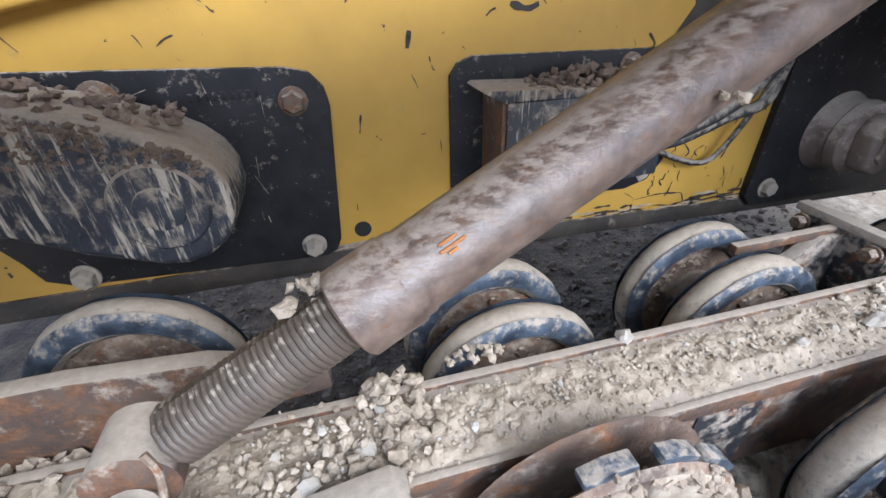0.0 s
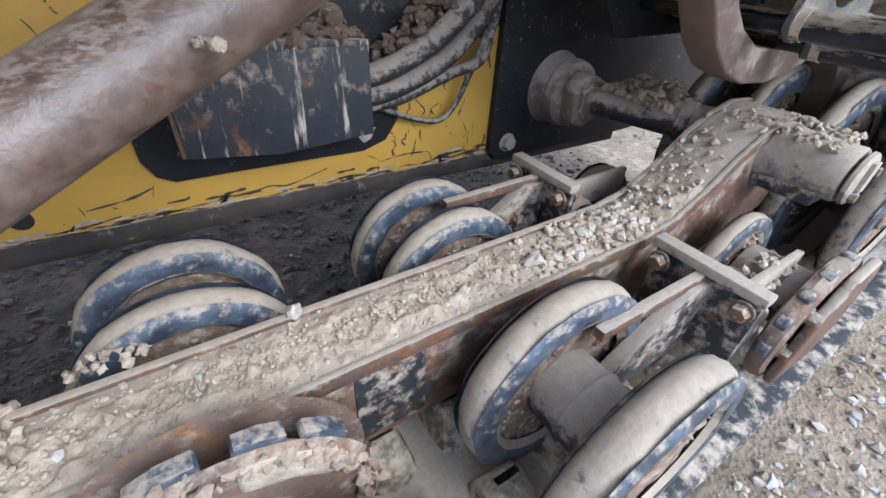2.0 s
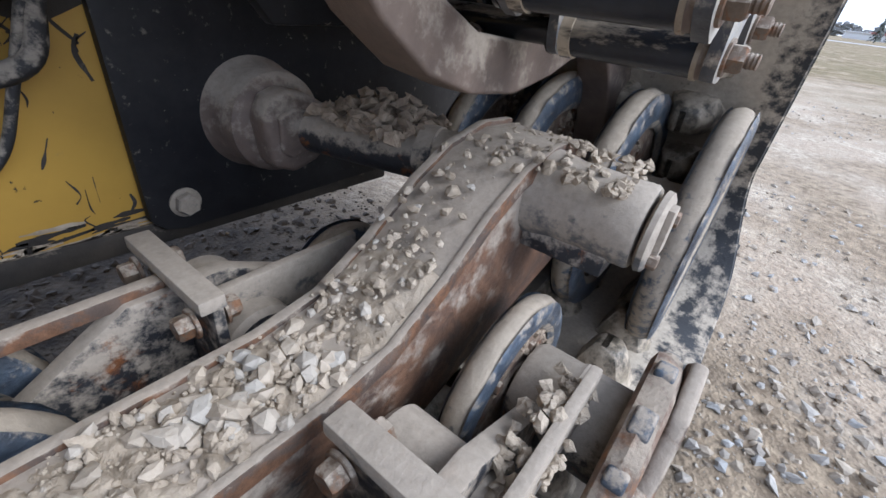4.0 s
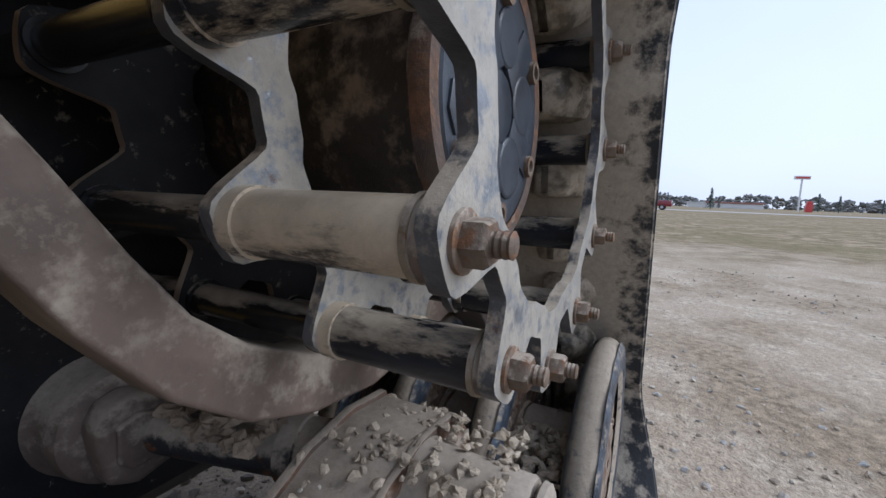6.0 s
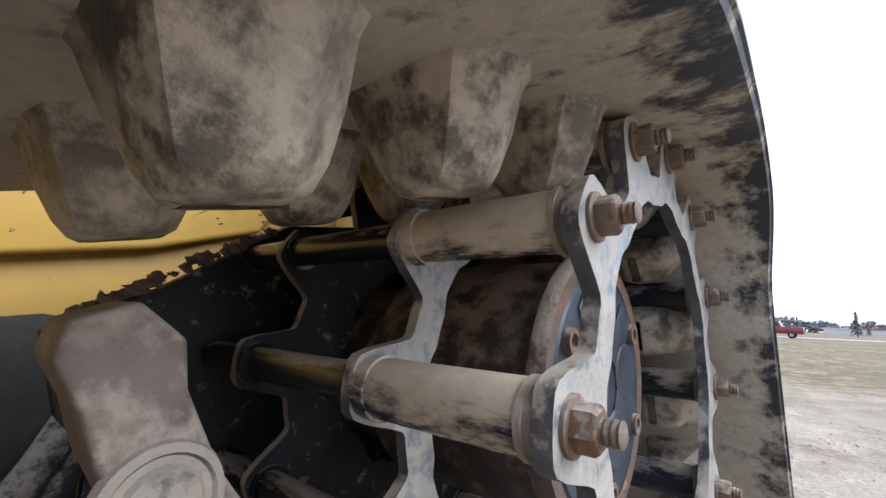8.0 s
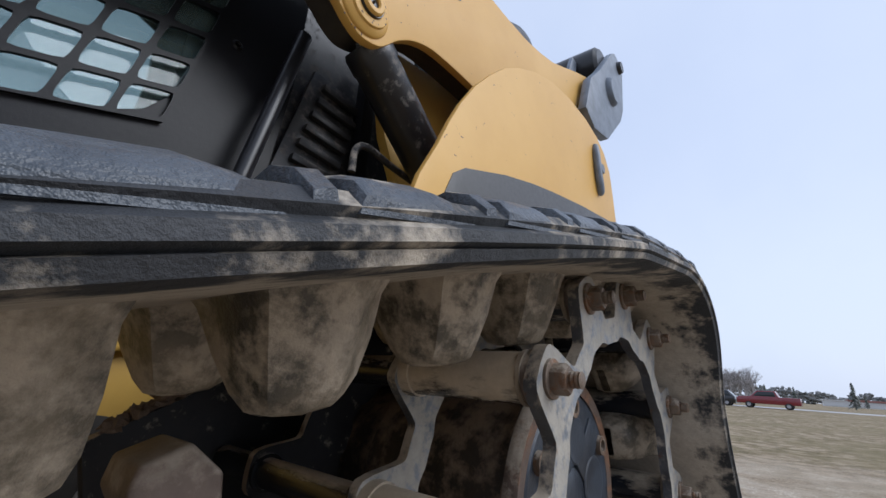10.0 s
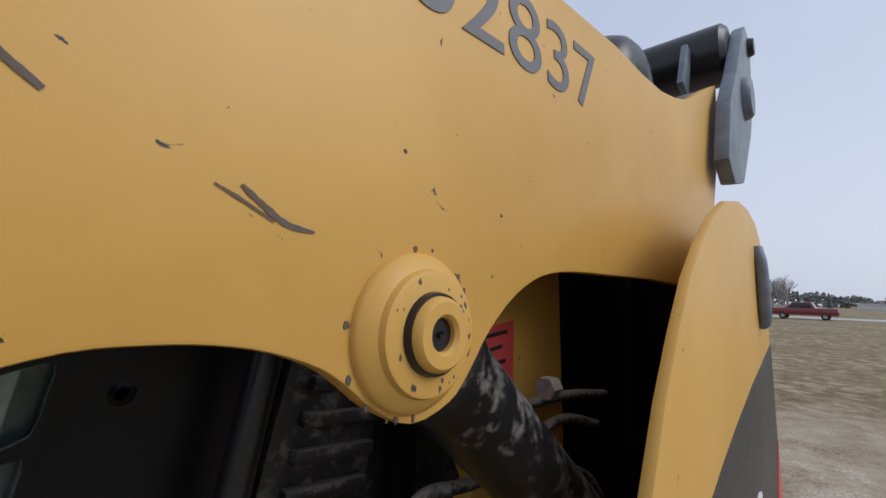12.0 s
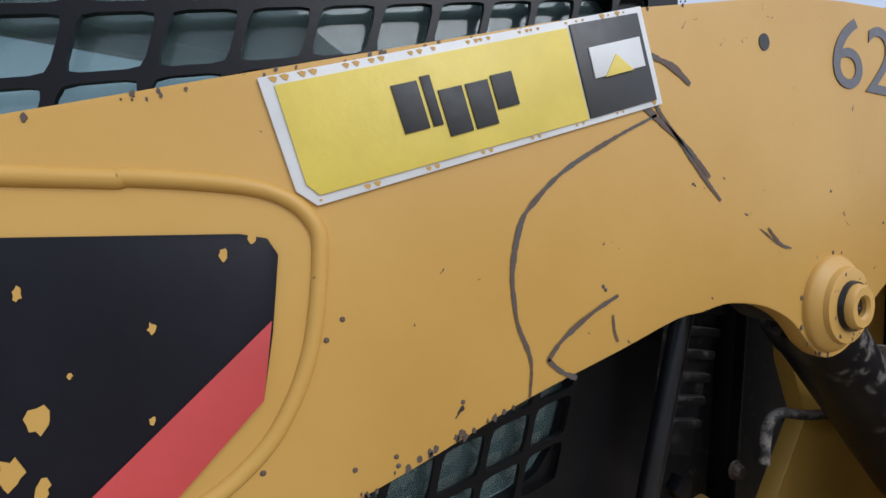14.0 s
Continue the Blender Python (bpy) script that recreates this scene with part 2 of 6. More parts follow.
DECAL_BLUEBLACK = surface("decal_black_chipped", (0.012, 0.012, 0.017), gloss=0.2, rough=0.45, grain=9, chips=0.3, chip_colour=(0.5, 0.34, 0.1), chip_scale=20, bump=0.02)
DECAL_YELLOW = plain("decal_light_yellow", (0.8, 0.62, 0.10), rough=0.45)
DECAL_WHITE = plain("decal_white", (0.78, 0.78, 0.76), rough=0.45)
DECAL_RED = plain("decal_red", (0.58, 0.07, 0.065), rough=0.45)
INK = plain("black_lettering", (0.02, 0.02, 0.02), rough=0.5)
NUMBER_BLUE = plain("number_blue_black", (0.13, 0.13, 0.14), rough=0.5)
SCRATCH = surface("bare_scratch", (0.085, 0.08, 0.075), (0.11, 0.06, 0.035), rough=0.6, grain=22, bump=0.3)


def glass_material(name, colour, rough=0.02):
    m = bpy.data.materials.new(name)
    m.use_nodes = True
    b = m.node_tree.nodes["Principled BSDF"]
    b.inputs["Base Color"].default_value = (*colour, 1)
    b.inputs["Roughness"].default_value = rough
    b.inputs["Transmission Weight"].default_value = 0.8
    b.inputs["IOR"].default_value = 1.45
    return m


GLASS = glass_material("tinted_cab_glass", (0.26, 0.36, 0.355))
LOUVRE = surface("dusty_black_louvre", (0.034, 0.034, 0.036), rough=0.4, grain=16, dust=0.72, up=0.8, dust_colour=(0.2, 0.18, 0.16), bump=0.1)


# ---------------------------------------------------------------- mesh helpers
def part(name, bm, material, parent=None, label="", sharp=38):
    """Links a bmesh, built in world metres, as one mesh object under a thing or a part."""
    bmesh.ops.recalc_face_normals(bm, faces=bm.faces[:])
    for f in bm.faces:
        f.smooth = True
    mesh = bpy.data.meshes.new(name)
    bm.to_mesh(mesh)
    bm.free()
    mesh.set_sharp_from_angle(angle=radians(sharp))
    mesh.materials.append(material)
    ob = new(name, mesh)
    if parent is not None:
        ob.parent = parent
        if parent.type == "EMPTY":
            ob.matrix_parent_inverse = Matrix.Translation(-parent.location)
    if label:
        tagged(ob, label)
    return ob


def softened(bm, width, segments=2, angle=30):
    edges = [e for e in bm.edges if len(e.link_faces) == 2 and e.calc_face_angle(0) > radians(angle)]
    if width and edges:
        bmesh.ops.bevel(bm, geom=edges, offset=width, segments=segments, profile=0.6, affect="EDGES", clamp_overlap=True)
    return bm


def prism(outline, y0, y1, bevel=0.002, segments=2):
    """A plate: an outline in x and z, from y0 to y1."""
    bm = bmesh.new()
    front = [bm.verts.new((x, y0, z)) for x, z in outline]
    back = [bm.verts.new((x, y1, z)) for x, z in outline]
    bm.faces.new(front)
    bm.faces.new(back[::-1])
    n = len(outline)
    for i in range(n):
        bm.faces.new((front[i], back[i], back[(i + 1) % n], front[(i + 1) % n]))
    bmesh.ops.recalc_face_normals(bm, faces=bm.faces[:])
    return softened(bm, bevel, segments)


def box(x0, x1, y0, y1, z0, z1, bevel=0.003, segments=2):
    return prism([(x0, z0), (x1, z0), (x1, z1), (x0, z1)], y0, y1, bevel, segments)


def turned(profile, origin, axis, steps=32, close=True):
    """A lathe body: (distance along the axis, radius) pairs about the axis through origin."""
    bm = bmesh.new()
    q = Vector(axis).normalized().to_track_quat("Z", "Y").to_matrix()
    rings = []
    for s, r in profile:
        rings.append([bm.verts.new(Vector(origin) + q @ Vector((r * math.cos(a), r * math.sin(a), s)))
                      for a in (2 * math.pi * i / steps for i in range(steps))])
    for a, b in zip(rings, rings[1:]):
        for i in range(steps):
            bm.faces.new((a[i], a[(i + 1) % steps], b[(i + 1) % steps], b[i]))
    if close:
        bm.faces.new(rings[0][::-1])
        bm.faces.new(rings[-1])
    return bm


def rod(a, b, r, steps=20, edge=0.0):
    a, b = Vector(a), Vector(b)
    length = (b - a).length
    e = edge or min(r * 0.15, length * 0.2)
    return turned([(0, r - e), (e, r), (length - e, r), (length, r - e)], a, b - a, steps)


def pipe(a, b, r, wall, steps=24):
    a, b = Vector(a), Vector(b)
    length = (b - a).length
    bm = turned([(wall, r - wall), (0, r - wall), (0, r), (length, r), (length, r - wall), (length - wall, r - wall)], a, b - a, steps, close=True)
    return bm


def rounded(points, steps=6):
    """A smooth line through points (Catmull-Rom)."""
    p = [Vector(q) for q in points]
    p = [2 * p[0] - p[1]] + p + [2 * p[-1] - p[-2]]
    out = []
    for i in range(1, len(p) - 2):
        for k in range(steps):
            t = k / steps
            out.append(0.5 * ((2 * p[i]) + (p[i + 1] - p[i - 1]) * t + (2 * p[i - 1] - 5 * p[i] + 4 * p[i + 1] - p[i + 2]) * t * t
                              + (3 * p[i] - p[i - 1] - 3 * p[i + 1] + p[i + 2]) * t ** 3))
    out.append(p[-2])
    return out


def swept(points, r, steps=12, smooth=6, taper=None):
    """A hose or bar of radius r along a smooth line."""
    line = rounded(points, smooth) if smooth else [Vector(q) for q in points]
    bm = bmesh.new()
    rings = []
    side = Vector((0.31, 0.95, 0.07))
    for i, q in enumerate(line):
        along = (line[min(i + 1, len(line) - 1)] - line[max(i - 1, 0)]).normalized()
        u = (side - along * side.dot(along)).normalized()
        v = along.cross(u)
        k = r if taper is None else r * taper(i / (len(line) - 1))
        rings.append([bm.verts.new(q + k * (u * math.cos(a) + v * math.sin(a))) for a in (2 * math.pi * j / steps for j in range(steps))])
    for a, b in zip(rings, rings[1:]):
        for j in range(steps):
            bm.faces.new((a[j], a[(j + 1) % steps], b[(j + 1) % steps], b[j]))
    bm.faces.new(rings[0][::-1])
    bm.faces.new(rings[-1])
    return bm


def joined(*meshes):
    """Several bmeshes of one part in one."""
    out = meshes[0]
    for bm in meshes[1:]:
        tmp = bpy.data.meshes.new("tmp")
        bm.to_mesh(tmp)
        bm.free()
        out.from_mesh(tmp)
        bpy.data.meshes.remove(tmp)
    return out


def hexagon(origin, axis, across, height, turn=0.0, washer=0.0, stud=0.0, stud_r=0.0):
    """A bolt head or nut, with washer and stud end, along the axis."""
    r = across / math.sqrt(3)
    bm = turned([(washer, r), (washer + height * 0.82, r), (washer + height, r * 0.86)], origin, axis, 6)
    bmesh.ops.rotate(bm, verts=bm.verts[:], cent=origin, matrix=Matrix.Rotation(turn, 3, Vector(axis)))
    if washer:
        bm = joined(bm, turned([(0, r * 1.28), (washer * 0.8, r * 1.28), (washer, r * 1.2)], origin, axis, 20))
    if stud:
        top = washer + height
        prof = [(top - 0.001, stud_r)]
        n = max(int(stud / 0.0026), 2)
        for i in range(n):
            prof += [(top + stud * (i + 0.3) / n, stud_r * 0.9), (top + stud * (i + 0.75) / n, stud_r)]
        prof.append((top + stud, stud_r * 0.8))
        bm = joined(bm, turned(prof, origin, axis, 14))
    return bm


def hole(origin, axis, r, depth):
    return turned([(-depth, r), (0.0008, r)], origin, axis, 24)


def lettering(name, words, x, y, z, size, material, parent, squeeze=1.0, slope=0.0, depth=0.0012, bold=0.0):
    """Raised writing on a face that looks towards -y; slope in degrees."""
    curve = bpy.data.curves.new(name, "FONT")
    curve.body, curve.size, curve.extrude, curve.offset = words, size, depth, bold * size
    tmp = new("tmp_text", curve)
    bpy.context.view_layer.update()
    mesh = bpy.data.meshes.new_from_object(tmp.evaluated_get(bpy.context.evaluated_depsgraph_get()))
    bpy.data.objects.remove(tmp)
    bpy.data.curves.remove(curve)
    m = Matrix.Translation((x, y, z)) @ pose(0, 0, 0, 90, -slope, 0) @ Matrix.Diagonal((squeeze, 1, 1, 1))
    mesh.transform(m)
    mesh.name = name
    mesh.materials.append(material)
    ob = new(name, mesh)
    ob.parent = parent
    if parent.type == "EMPTY":
        ob.matrix_parent_inverse = Matrix.Translation(-parent.location)
    return ob


def lumps(name, spots, material, label, category, seed=3, rough=0.35, kind="stuff", detail=1):
    """Many broken pieces in one mesh: (x, y, z, size) each."""
    rng = random.Random(seed)
    shapes = []
    for k in range(9):
        bm = bmesh.new()
        bmesh.ops.create_icosphere(bm, subdivisions=detail, radius=0.5)
        for v in bm.verts:
            v.co *= 1 + rough * (noise.noise(v.co * 2.3 + Vector((k * 7.1, 0, 0))) * 1.6)
            v.co.x *= 1.0 + 0.25 * ((k * 37) % 5 - 2) / 2
            v.co.z *= 0.72
        bm.verts.index_update()
        shapes.append(([v.co.copy() for v in bm.verts], [[v.index for v in f.verts] for f in bm.faces]))
        bm.free()
    verts, faces = [], []
    for x, y, z, s in spots:
        co, fs = rng.choice(shapes)
        turn = Euler((rng.uniform(-0.7, 0.7), rng.uniform(-0.7, 0.7), rng.uniform(0, 6.28))).to_matrix()
        k = len(verts)
        verts += [tuple(turn @ c * s + Vector((x, y, z))) for c in co]
        faces += [[i + k for i in f] for f in fs]
    mesh = bpy.data.meshes.new(name)
    mesh.from_pydata(verts, [], faces)
    mesh.materials.append(material)
    ob = new(name, mesh)
    return tagged(ob, label, category, kind=kind)


# ---------------------------------------------------------------- ground, road, distance
def ground_sheet():
    """One sheet: gravel and mud by the machine, darkened for shade beneath it, thin grass further off, uneven near the
    camera.
    """
    bm = bmesh.new()
    steps = [-900, -300, -100, -40, -18, -9] + [-6 + 0.25 * i for i in range(33)] + [2.6, 3.4, 4.5, 6, 9, 16, 40, 120, 400, 900]
    xs = [-900, -300, -100, -40, -15, -6, -3, -1.5] + [-1 + 0.25 * i for i in range(41)] + [9.6, 10.4, 11.5, 13, 16, 20, 26, 35, 50, 80, 130, 220, 400, 900]
    grid = []
    for x in xs:
        row = []
        for y in steps:
            near = max(0.0, 1 - max(abs(x - 3) - 5, abs(y + 2) - 5, 0) / 5)
            h = 0.018 * near * noise.noise(Vector((x * 0.9, y * 0.9, 0))) if (x > 2.2 or y < -0.6) else 0
            row.append(bm.verts.new((x, y, GROUND + h)))
        grid.append(row)
    for a, b in zip(grid, grid[1:]):
        for j in range(len(steps) - 1):
            bm.faces.new((a[j], b[j], b[j + 1], a[j + 1]))
    m = bpy.data.materials.new("gravel_mud_and_grass")
    m.use_nodes = True
    nt = m.node_tree
    bsdf = nt.nodes["Principled BSDF"]
    geo = nt.nodes.new("ShaderNodeNewGeometry")
    where = geo.outputs["Position"]

    def spots(scale, low, high, detail=6, distortion=0.0):
        n = tex(nt, "ShaderNodeTexNoise", Scale=scale, Detail=detail, Roughness=0.65, Distortion=distortion)
        nt.links.new(where, n.inputs["Vector"])
        return stepped(nt, n.outputs["Fac"], low, high)

    gravel = mixed(nt, spots(38, 0.35, 0.68), (0.27, 0.22, 0.168), (0.6, 0.515, 0.4))
    gravel = mixed(nt, spots(3.2, 0.44, 0.58), gravel, mixed(nt, spots(60, 0.3, 0.7), (0.25, 0.2, 0.15), (0.52, 0.425, 0.32)))
    gravel = mixed(nt, spots(1.1, 0.47, 0.6, 9), gravel, mixed(nt, spots(22, 0.35, 0.68), (0.17, 0.13, 0.09), (0.42, 0.335, 0.235)))
    field = mixed(nt, spots(2.4, 0.43, 0.58), mixed(nt, spots(9, 0.3, 0.7), (0.08, 0.062, 0.03), (0.24, 0.185, 0.1)),
                  mixed(nt, spots(6, 0.3, 0.7), (0.24, 0.185, 0.12), (0.43, 0.345, 0.24)))
    field = mixed(nt, spots(0.25, 0.45, 0.65), field, mixed(nt, spots(5, 0.3, 0.7), (0.12, 0.1, 0.045), (0.24, 0.19, 0.105)))
    away = nt.nodes.new("ShaderNodeVectorMath")
    away.operation = "DISTANCE"
    away.inputs[1].default_value = (2.0, 1.0, 0)
    nt.links.new(where, away.inputs[0])
    wob = tex(nt, "ShaderNodeTexNoise", Scale=0.5, Detail=5)
    nt.links.new(where, wob.inputs["Vector"])
    reach = calc(nt, "ADD", away.outputs["Value"], calc(nt, "MULTIPLY", wob.outputs["Fac"], 6.0))
    base = mixed(nt, stepped(nt, reach, 8.0, 12.0), gravel, field)
    # Wet mud below the machine; its dark colour also carries the shade there.
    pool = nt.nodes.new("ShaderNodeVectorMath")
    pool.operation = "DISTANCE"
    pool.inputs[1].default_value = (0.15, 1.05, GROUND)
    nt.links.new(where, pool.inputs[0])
    soaked_shade = stepped(nt, calc(nt, "ADD", pool.outputs["Value"], calc(nt, "MULTIPLY", wob.outputs["Fac"], 0.5)), 1.85, 1.25)
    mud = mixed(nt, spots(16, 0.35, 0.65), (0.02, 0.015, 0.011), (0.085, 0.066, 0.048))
    nt.links.new(mixed(nt, soaked_shade, base, mud), bsdf.inputs["Base Color"])
    gloss = stepped(nt, soaked_shade, 0, 1)
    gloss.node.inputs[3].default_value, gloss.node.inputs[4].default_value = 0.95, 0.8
    bsdf.inputs["Specular IOR Level"].default_value = 0.25
    nt.links.new(gloss, bsdf.inputs["Roughness"])
    n = tex(nt, "ShaderNodeTexVoronoi", Scale=110.0)
    nt.links.new(where, n.inputs["Vector"])
    n2 = tex(nt, "ShaderNodeTexNoise", Scale=14.0, Detail=9, Roughness=0.7)
    nt.links.new(where, n2.inputs["Vector"])
    relief = nt.nodes.new("ShaderNodeBump")
    relief.inputs["Strength"].default_value, relief.inputs["Distance"].default_value = 0.9, 0.02
    nt.links.new(calc(nt, "ADD", calc(nt, "MULTIPLY", n.outputs["Distance"], 0.25), n2.outputs["Fac"]), relief.inputs["Height"])
    nt.links.new(relief.outputs[0], bsdf.inputs["Normal"])
    ob = part("ground", bm, m, sharp=180)
    return tagged(ob, "gravel and wet mud, darkened for shade under the machine, running out into thin winter grass", "ground", kind="structure")


ground_sheet()
rng = random.Random(11)
pebbles = []
for i in range(14000):
    x = rng.uniform(0.4, 3.0) if i % 3 else rng.uniform(0.7, 6.5)
    y = -0.06 - abs(rng.gauss(0, 0.7 if i % 3 else 1.5)) if x < 1.9 else rng.uniform(-3.4, 1.0)
    s = 0.003 + 0.026 * rng.random() ** 6
    if 1.75 < x < 1.9 and y > -0.1:
        continue
    pebbles.append((x, y, GROUND + s * 0.1, s))
lumps("gravel", pebbles, STONE, "loose pale grey gravel stones on the muddy ground", "gravel", seed=5, rough=0.5)
pebbles = [(rng.uniform(-0.6, 2.6), rng.uniform(0.6, 3.5), GROUND + 0.003, 0.006 + 0.022 * rng.random() ** 3) for i in range(260)]
lumps("gravel", pebbles, STONE, "gravel stones in the shade under the machine", "gravel", seed=6)

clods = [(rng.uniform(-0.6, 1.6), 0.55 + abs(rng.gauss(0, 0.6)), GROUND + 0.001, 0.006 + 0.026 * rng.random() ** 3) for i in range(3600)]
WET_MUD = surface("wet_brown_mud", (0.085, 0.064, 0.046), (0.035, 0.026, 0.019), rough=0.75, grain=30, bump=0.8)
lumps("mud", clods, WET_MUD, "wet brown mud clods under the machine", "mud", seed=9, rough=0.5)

ROAD = surface("wet_asphalt", (0.42, 0.42, 0.43), rough=0.4, grain=0.8, bump=0.1)
bm = bmesh.new()
vs = [bm.verts.new(c) for c in ((52, -420, GROUND + 0.02), (60, -420, GROUND + 0.02), (88, 500, GROUND + 0.02), (80, 500, GROUND + 0.02))]
bm.faces.new(vs)
tagged(part("road", bm, ROAD), "pale wet asphalt road crossing the far edge of the field", "road", kind="structure")

# Twig colour is lightened to carry the haze of distance.
HAZY_TWIG = surface("bare_twigs_hazed", (0.36, 0.335, 0.325), rough=0.9, grain=2, bump=0.1)
NEEDLE = surface("dark_conifer", (0.13, 0.145, 0.125), rough=0.9, grain=2, bump=0.1)


def bare_tree(x, y, height, seed):
    """A winter tree: trunk, limbs and twigs."""
    r = random.Random(seed)
    bm = bmesh.new()

    def branch(a, way, length, width, level):
        b = a + way * length
        u = way.cross(Vector((0.3, 0.5, 0.8))).normalized() * width
        v = way.cross(u).normalized() * width
        lo = [bm.verts.new(a + u * math.cos(q) + v * math.sin(q)) for q in (0, 2.1, 4.2)]
        hi = [bm.verts.new(b + (u * math.cos(q) + v * math.sin(q)) * 0.6) for q in (0, 2.1, 4.2)]
        for i in range(3):
            bm.faces.new((lo[i], lo[(i + 1) % 3], hi[(i + 1) % 3], hi[i]))
        if level:
            for k in range(4 if level > 1 else 5):
                w = (way + Vector((r.uniform(-0.8, 0.8), r.uniform(-0.8, 0.8), r.uniform(-0.1, 0.6)))).normalized()
                branch(a + way * length * r.uniform(0.45, 1.0), w, length * r.uniform(0.5, 0.75), width * 0.55, level - 1)

    branch(Vector((x, y, GROUND)), Vector((0, 0, 1)), height * 0.36, height * 0.022, 4)
    return tagged(part("bare_tree", bm, HAZY_TWIG), "leafless brown winter tree beyond the road, paled for haze", "tree", group="trees beyond the road")


def conifer(x, y, height, seed):
    r = random.Random(seed)
    bm = rod((x, y, GROUND), (x, y, GROUND + height * 0.9), height * 0.02, 5)
    for i in range(70):
        k = i / 70
        z = GROUND + height * (0.12 + 0.88 * k)
        out = height * 0.2 * (1 - k) + 0.12
        a = r.uniform(0, 6.28)
        tip = Vector((x + out * math.cos(a), y + out * math.sin(a), z - out * 0.25))
        c = [bm.verts.new(q) for q in ((x, y, z + 0.3), (*(tip + Vector((0.3 * math.sin(a), -0.3 * math.cos(a), -0.25))),),
                                       (*tip,), (*(tip - Vector((0.3 * math.sin(a), -0.3 * math.cos(a), 0.25))),))]
        bm.faces.new(c)
    return tagged(part("conifer", bm, NEEDLE), "dark evergreen tree beyond the road", "tree", group="trees beyond the road")


def far_wood():
    """The far line of woods: thousands of small clumps and stems."""
    r = random.Random(4)
    spots = []
    for i in range(5200):
        a = radians(r.uniform(-75, 70))
        d = r.uniform(300, 420)
        top = 7 + 4 * noise.noise(Vector((a * 9, 0, 0))) + 2.5 * noise.noise(Vector((a * 40, 3, 0)))
        spots.append((d * math.cos(a), d * math.sin(a), GROUND + r.random() ** 0.7 * max(top, 3), r.uniform(1.4, 3.6)))
    m = surface("far_winter_wood", (0.2, 0.195, 0.195), (0.12, 0.13, 0.125), rough=1.0, grain=0.12, bump=0.0)
    return lumps("far_wood", spots, m, "far line of leafless and evergreen woods on the horizon", "woods", seed=8, rough=0.6)


far_wood()
r = random.Random(2)
one = bare_tree(0, 0, 6.0, 1)
two = bare_tree(0, 0, 5.0, 9)
for i in range(190):
    a = radians(r.uniform(3, 34))
    d = r.uniform(96, 130)
    src = one if i % 2 else two
    copy_thing(src, Matrix.Translation((d * math.cos(a), d * math.sin(a), 0)) @ Matrix.Rotation(r.uniform(0, 6), 4, "Z") @ Matrix.Scale(r.uniform(0.85, 1.6), 4))
one.matrix_basis = Matrix.Translation((112, 12, 0))
two.matrix_basis = Matrix.Translation((118, 24, 0))
fir = conifer(0, 0, 5.0, 3)
for i in range(22):
    a = radians(r.uniform(-62, 10))
    d = r.uniform(170, 260)
    copy_thing(fir, Matrix.Translation((d * math.cos(a), d * math.sin(a), 0)) @ Matrix.Scale(r.uniform(0.7, 1.3), 4))
fir.matrix_basis = Matrix.Translation((120, -9, 0))

CAR_GLASS = plain("dark_car_glass", (0.02, 0.025, 0.03), rough=0.1)
CAR_TYRE = plain("car_tyre", (0.02, 0.02, 0.02), rough=0.8)
CAR_RIM = plain("car_rim", (0.4, 0.4, 0.42), rough=0.3, metal=0.8)


def vehicle(name, label, x, y, heading, paint, outline, glass, wheels, length, width=1.85):
    """A parked or passing car seen far off: body, glass house, wheels with rims."""
    root = new(name)
    root.location = (x, y, GROUND + 0.02)
    root.rotation_euler = (0, 0, heading)
    tagged(root, label, "car")

    def put(pname, bm, mat, parent, plabel=""):
        ob = part(pname, bm, mat, None, plabel)
        ob.parent = parent
        return ob

    put("body", prism(outline, -width / 2, width / 2, 0.06), paint, root)
    put("windows", prism(glass, -width / 2 - 0.01, width / 2 + 0.01, 0.03), CAR_GLASS, root, "dark side windows")
    for wx in wheels:
        for side in (-1, 1):
            t = put("wheel", turned([(0, 0.3), (0.02, 0.34), (0.2, 0.34), (0.22, 0.3)], (wx, side * (width / 2 - 0.1) - 0.11, 0.34), (0, 1, 0), 20), CAR_TYRE, root)
            put("rim", turned([(0, 0.18), (0.24, 0.18)], (wx, side * (width / 2 - 0.1) - 0.12, 0.34), (0, 1, 0), 12), CAR_RIM, t)
    return root


SUV_PAINT = plain("black_car_paint", (0.012, 0.014, 0.02), rough=0.2, coat=0.6)
RED_PAINT = plain("red_car_paint", (0.2, 0.015, 0.025), rough=0.25, coat=0.6)
vehicle("suv", "black sport utility car driving on the far road", 62.5, 7.6, radians(86), SUV_PAINT,
        [(-2.3, 0.3), (2.3, 0.3), (2.35, 0.75), (2.2, 0.95), (1.2, 1.05), (0.5, 1.65), (-1.6, 1.7), (-2.25, 1.05)],
        [(-1.9, 1.08), (0.85, 1.08), (0.42, 1.56), (-1.55, 1.6)], (-1.45, 1.45), 4.7)
vehicle("pickup_truck", "dark red pickup truck driving on the far road", 60.8, 2.3, radians(86), RED_PAINT,
        [(-2.8, 0.45), (2.75, 0.45), (2.8, 0.95), (2.6, 1.15), (1.5, 1.2), (0.85, 1.8), (-0.7, 1.82), (-1.0, 1.2), (-2.75, 1.2)],
        [(-0.75, 1.22), (1.25, 1.22), (0.78, 1.7), (-0.62, 1.72)], (-1.75, 1.7), 5.6)

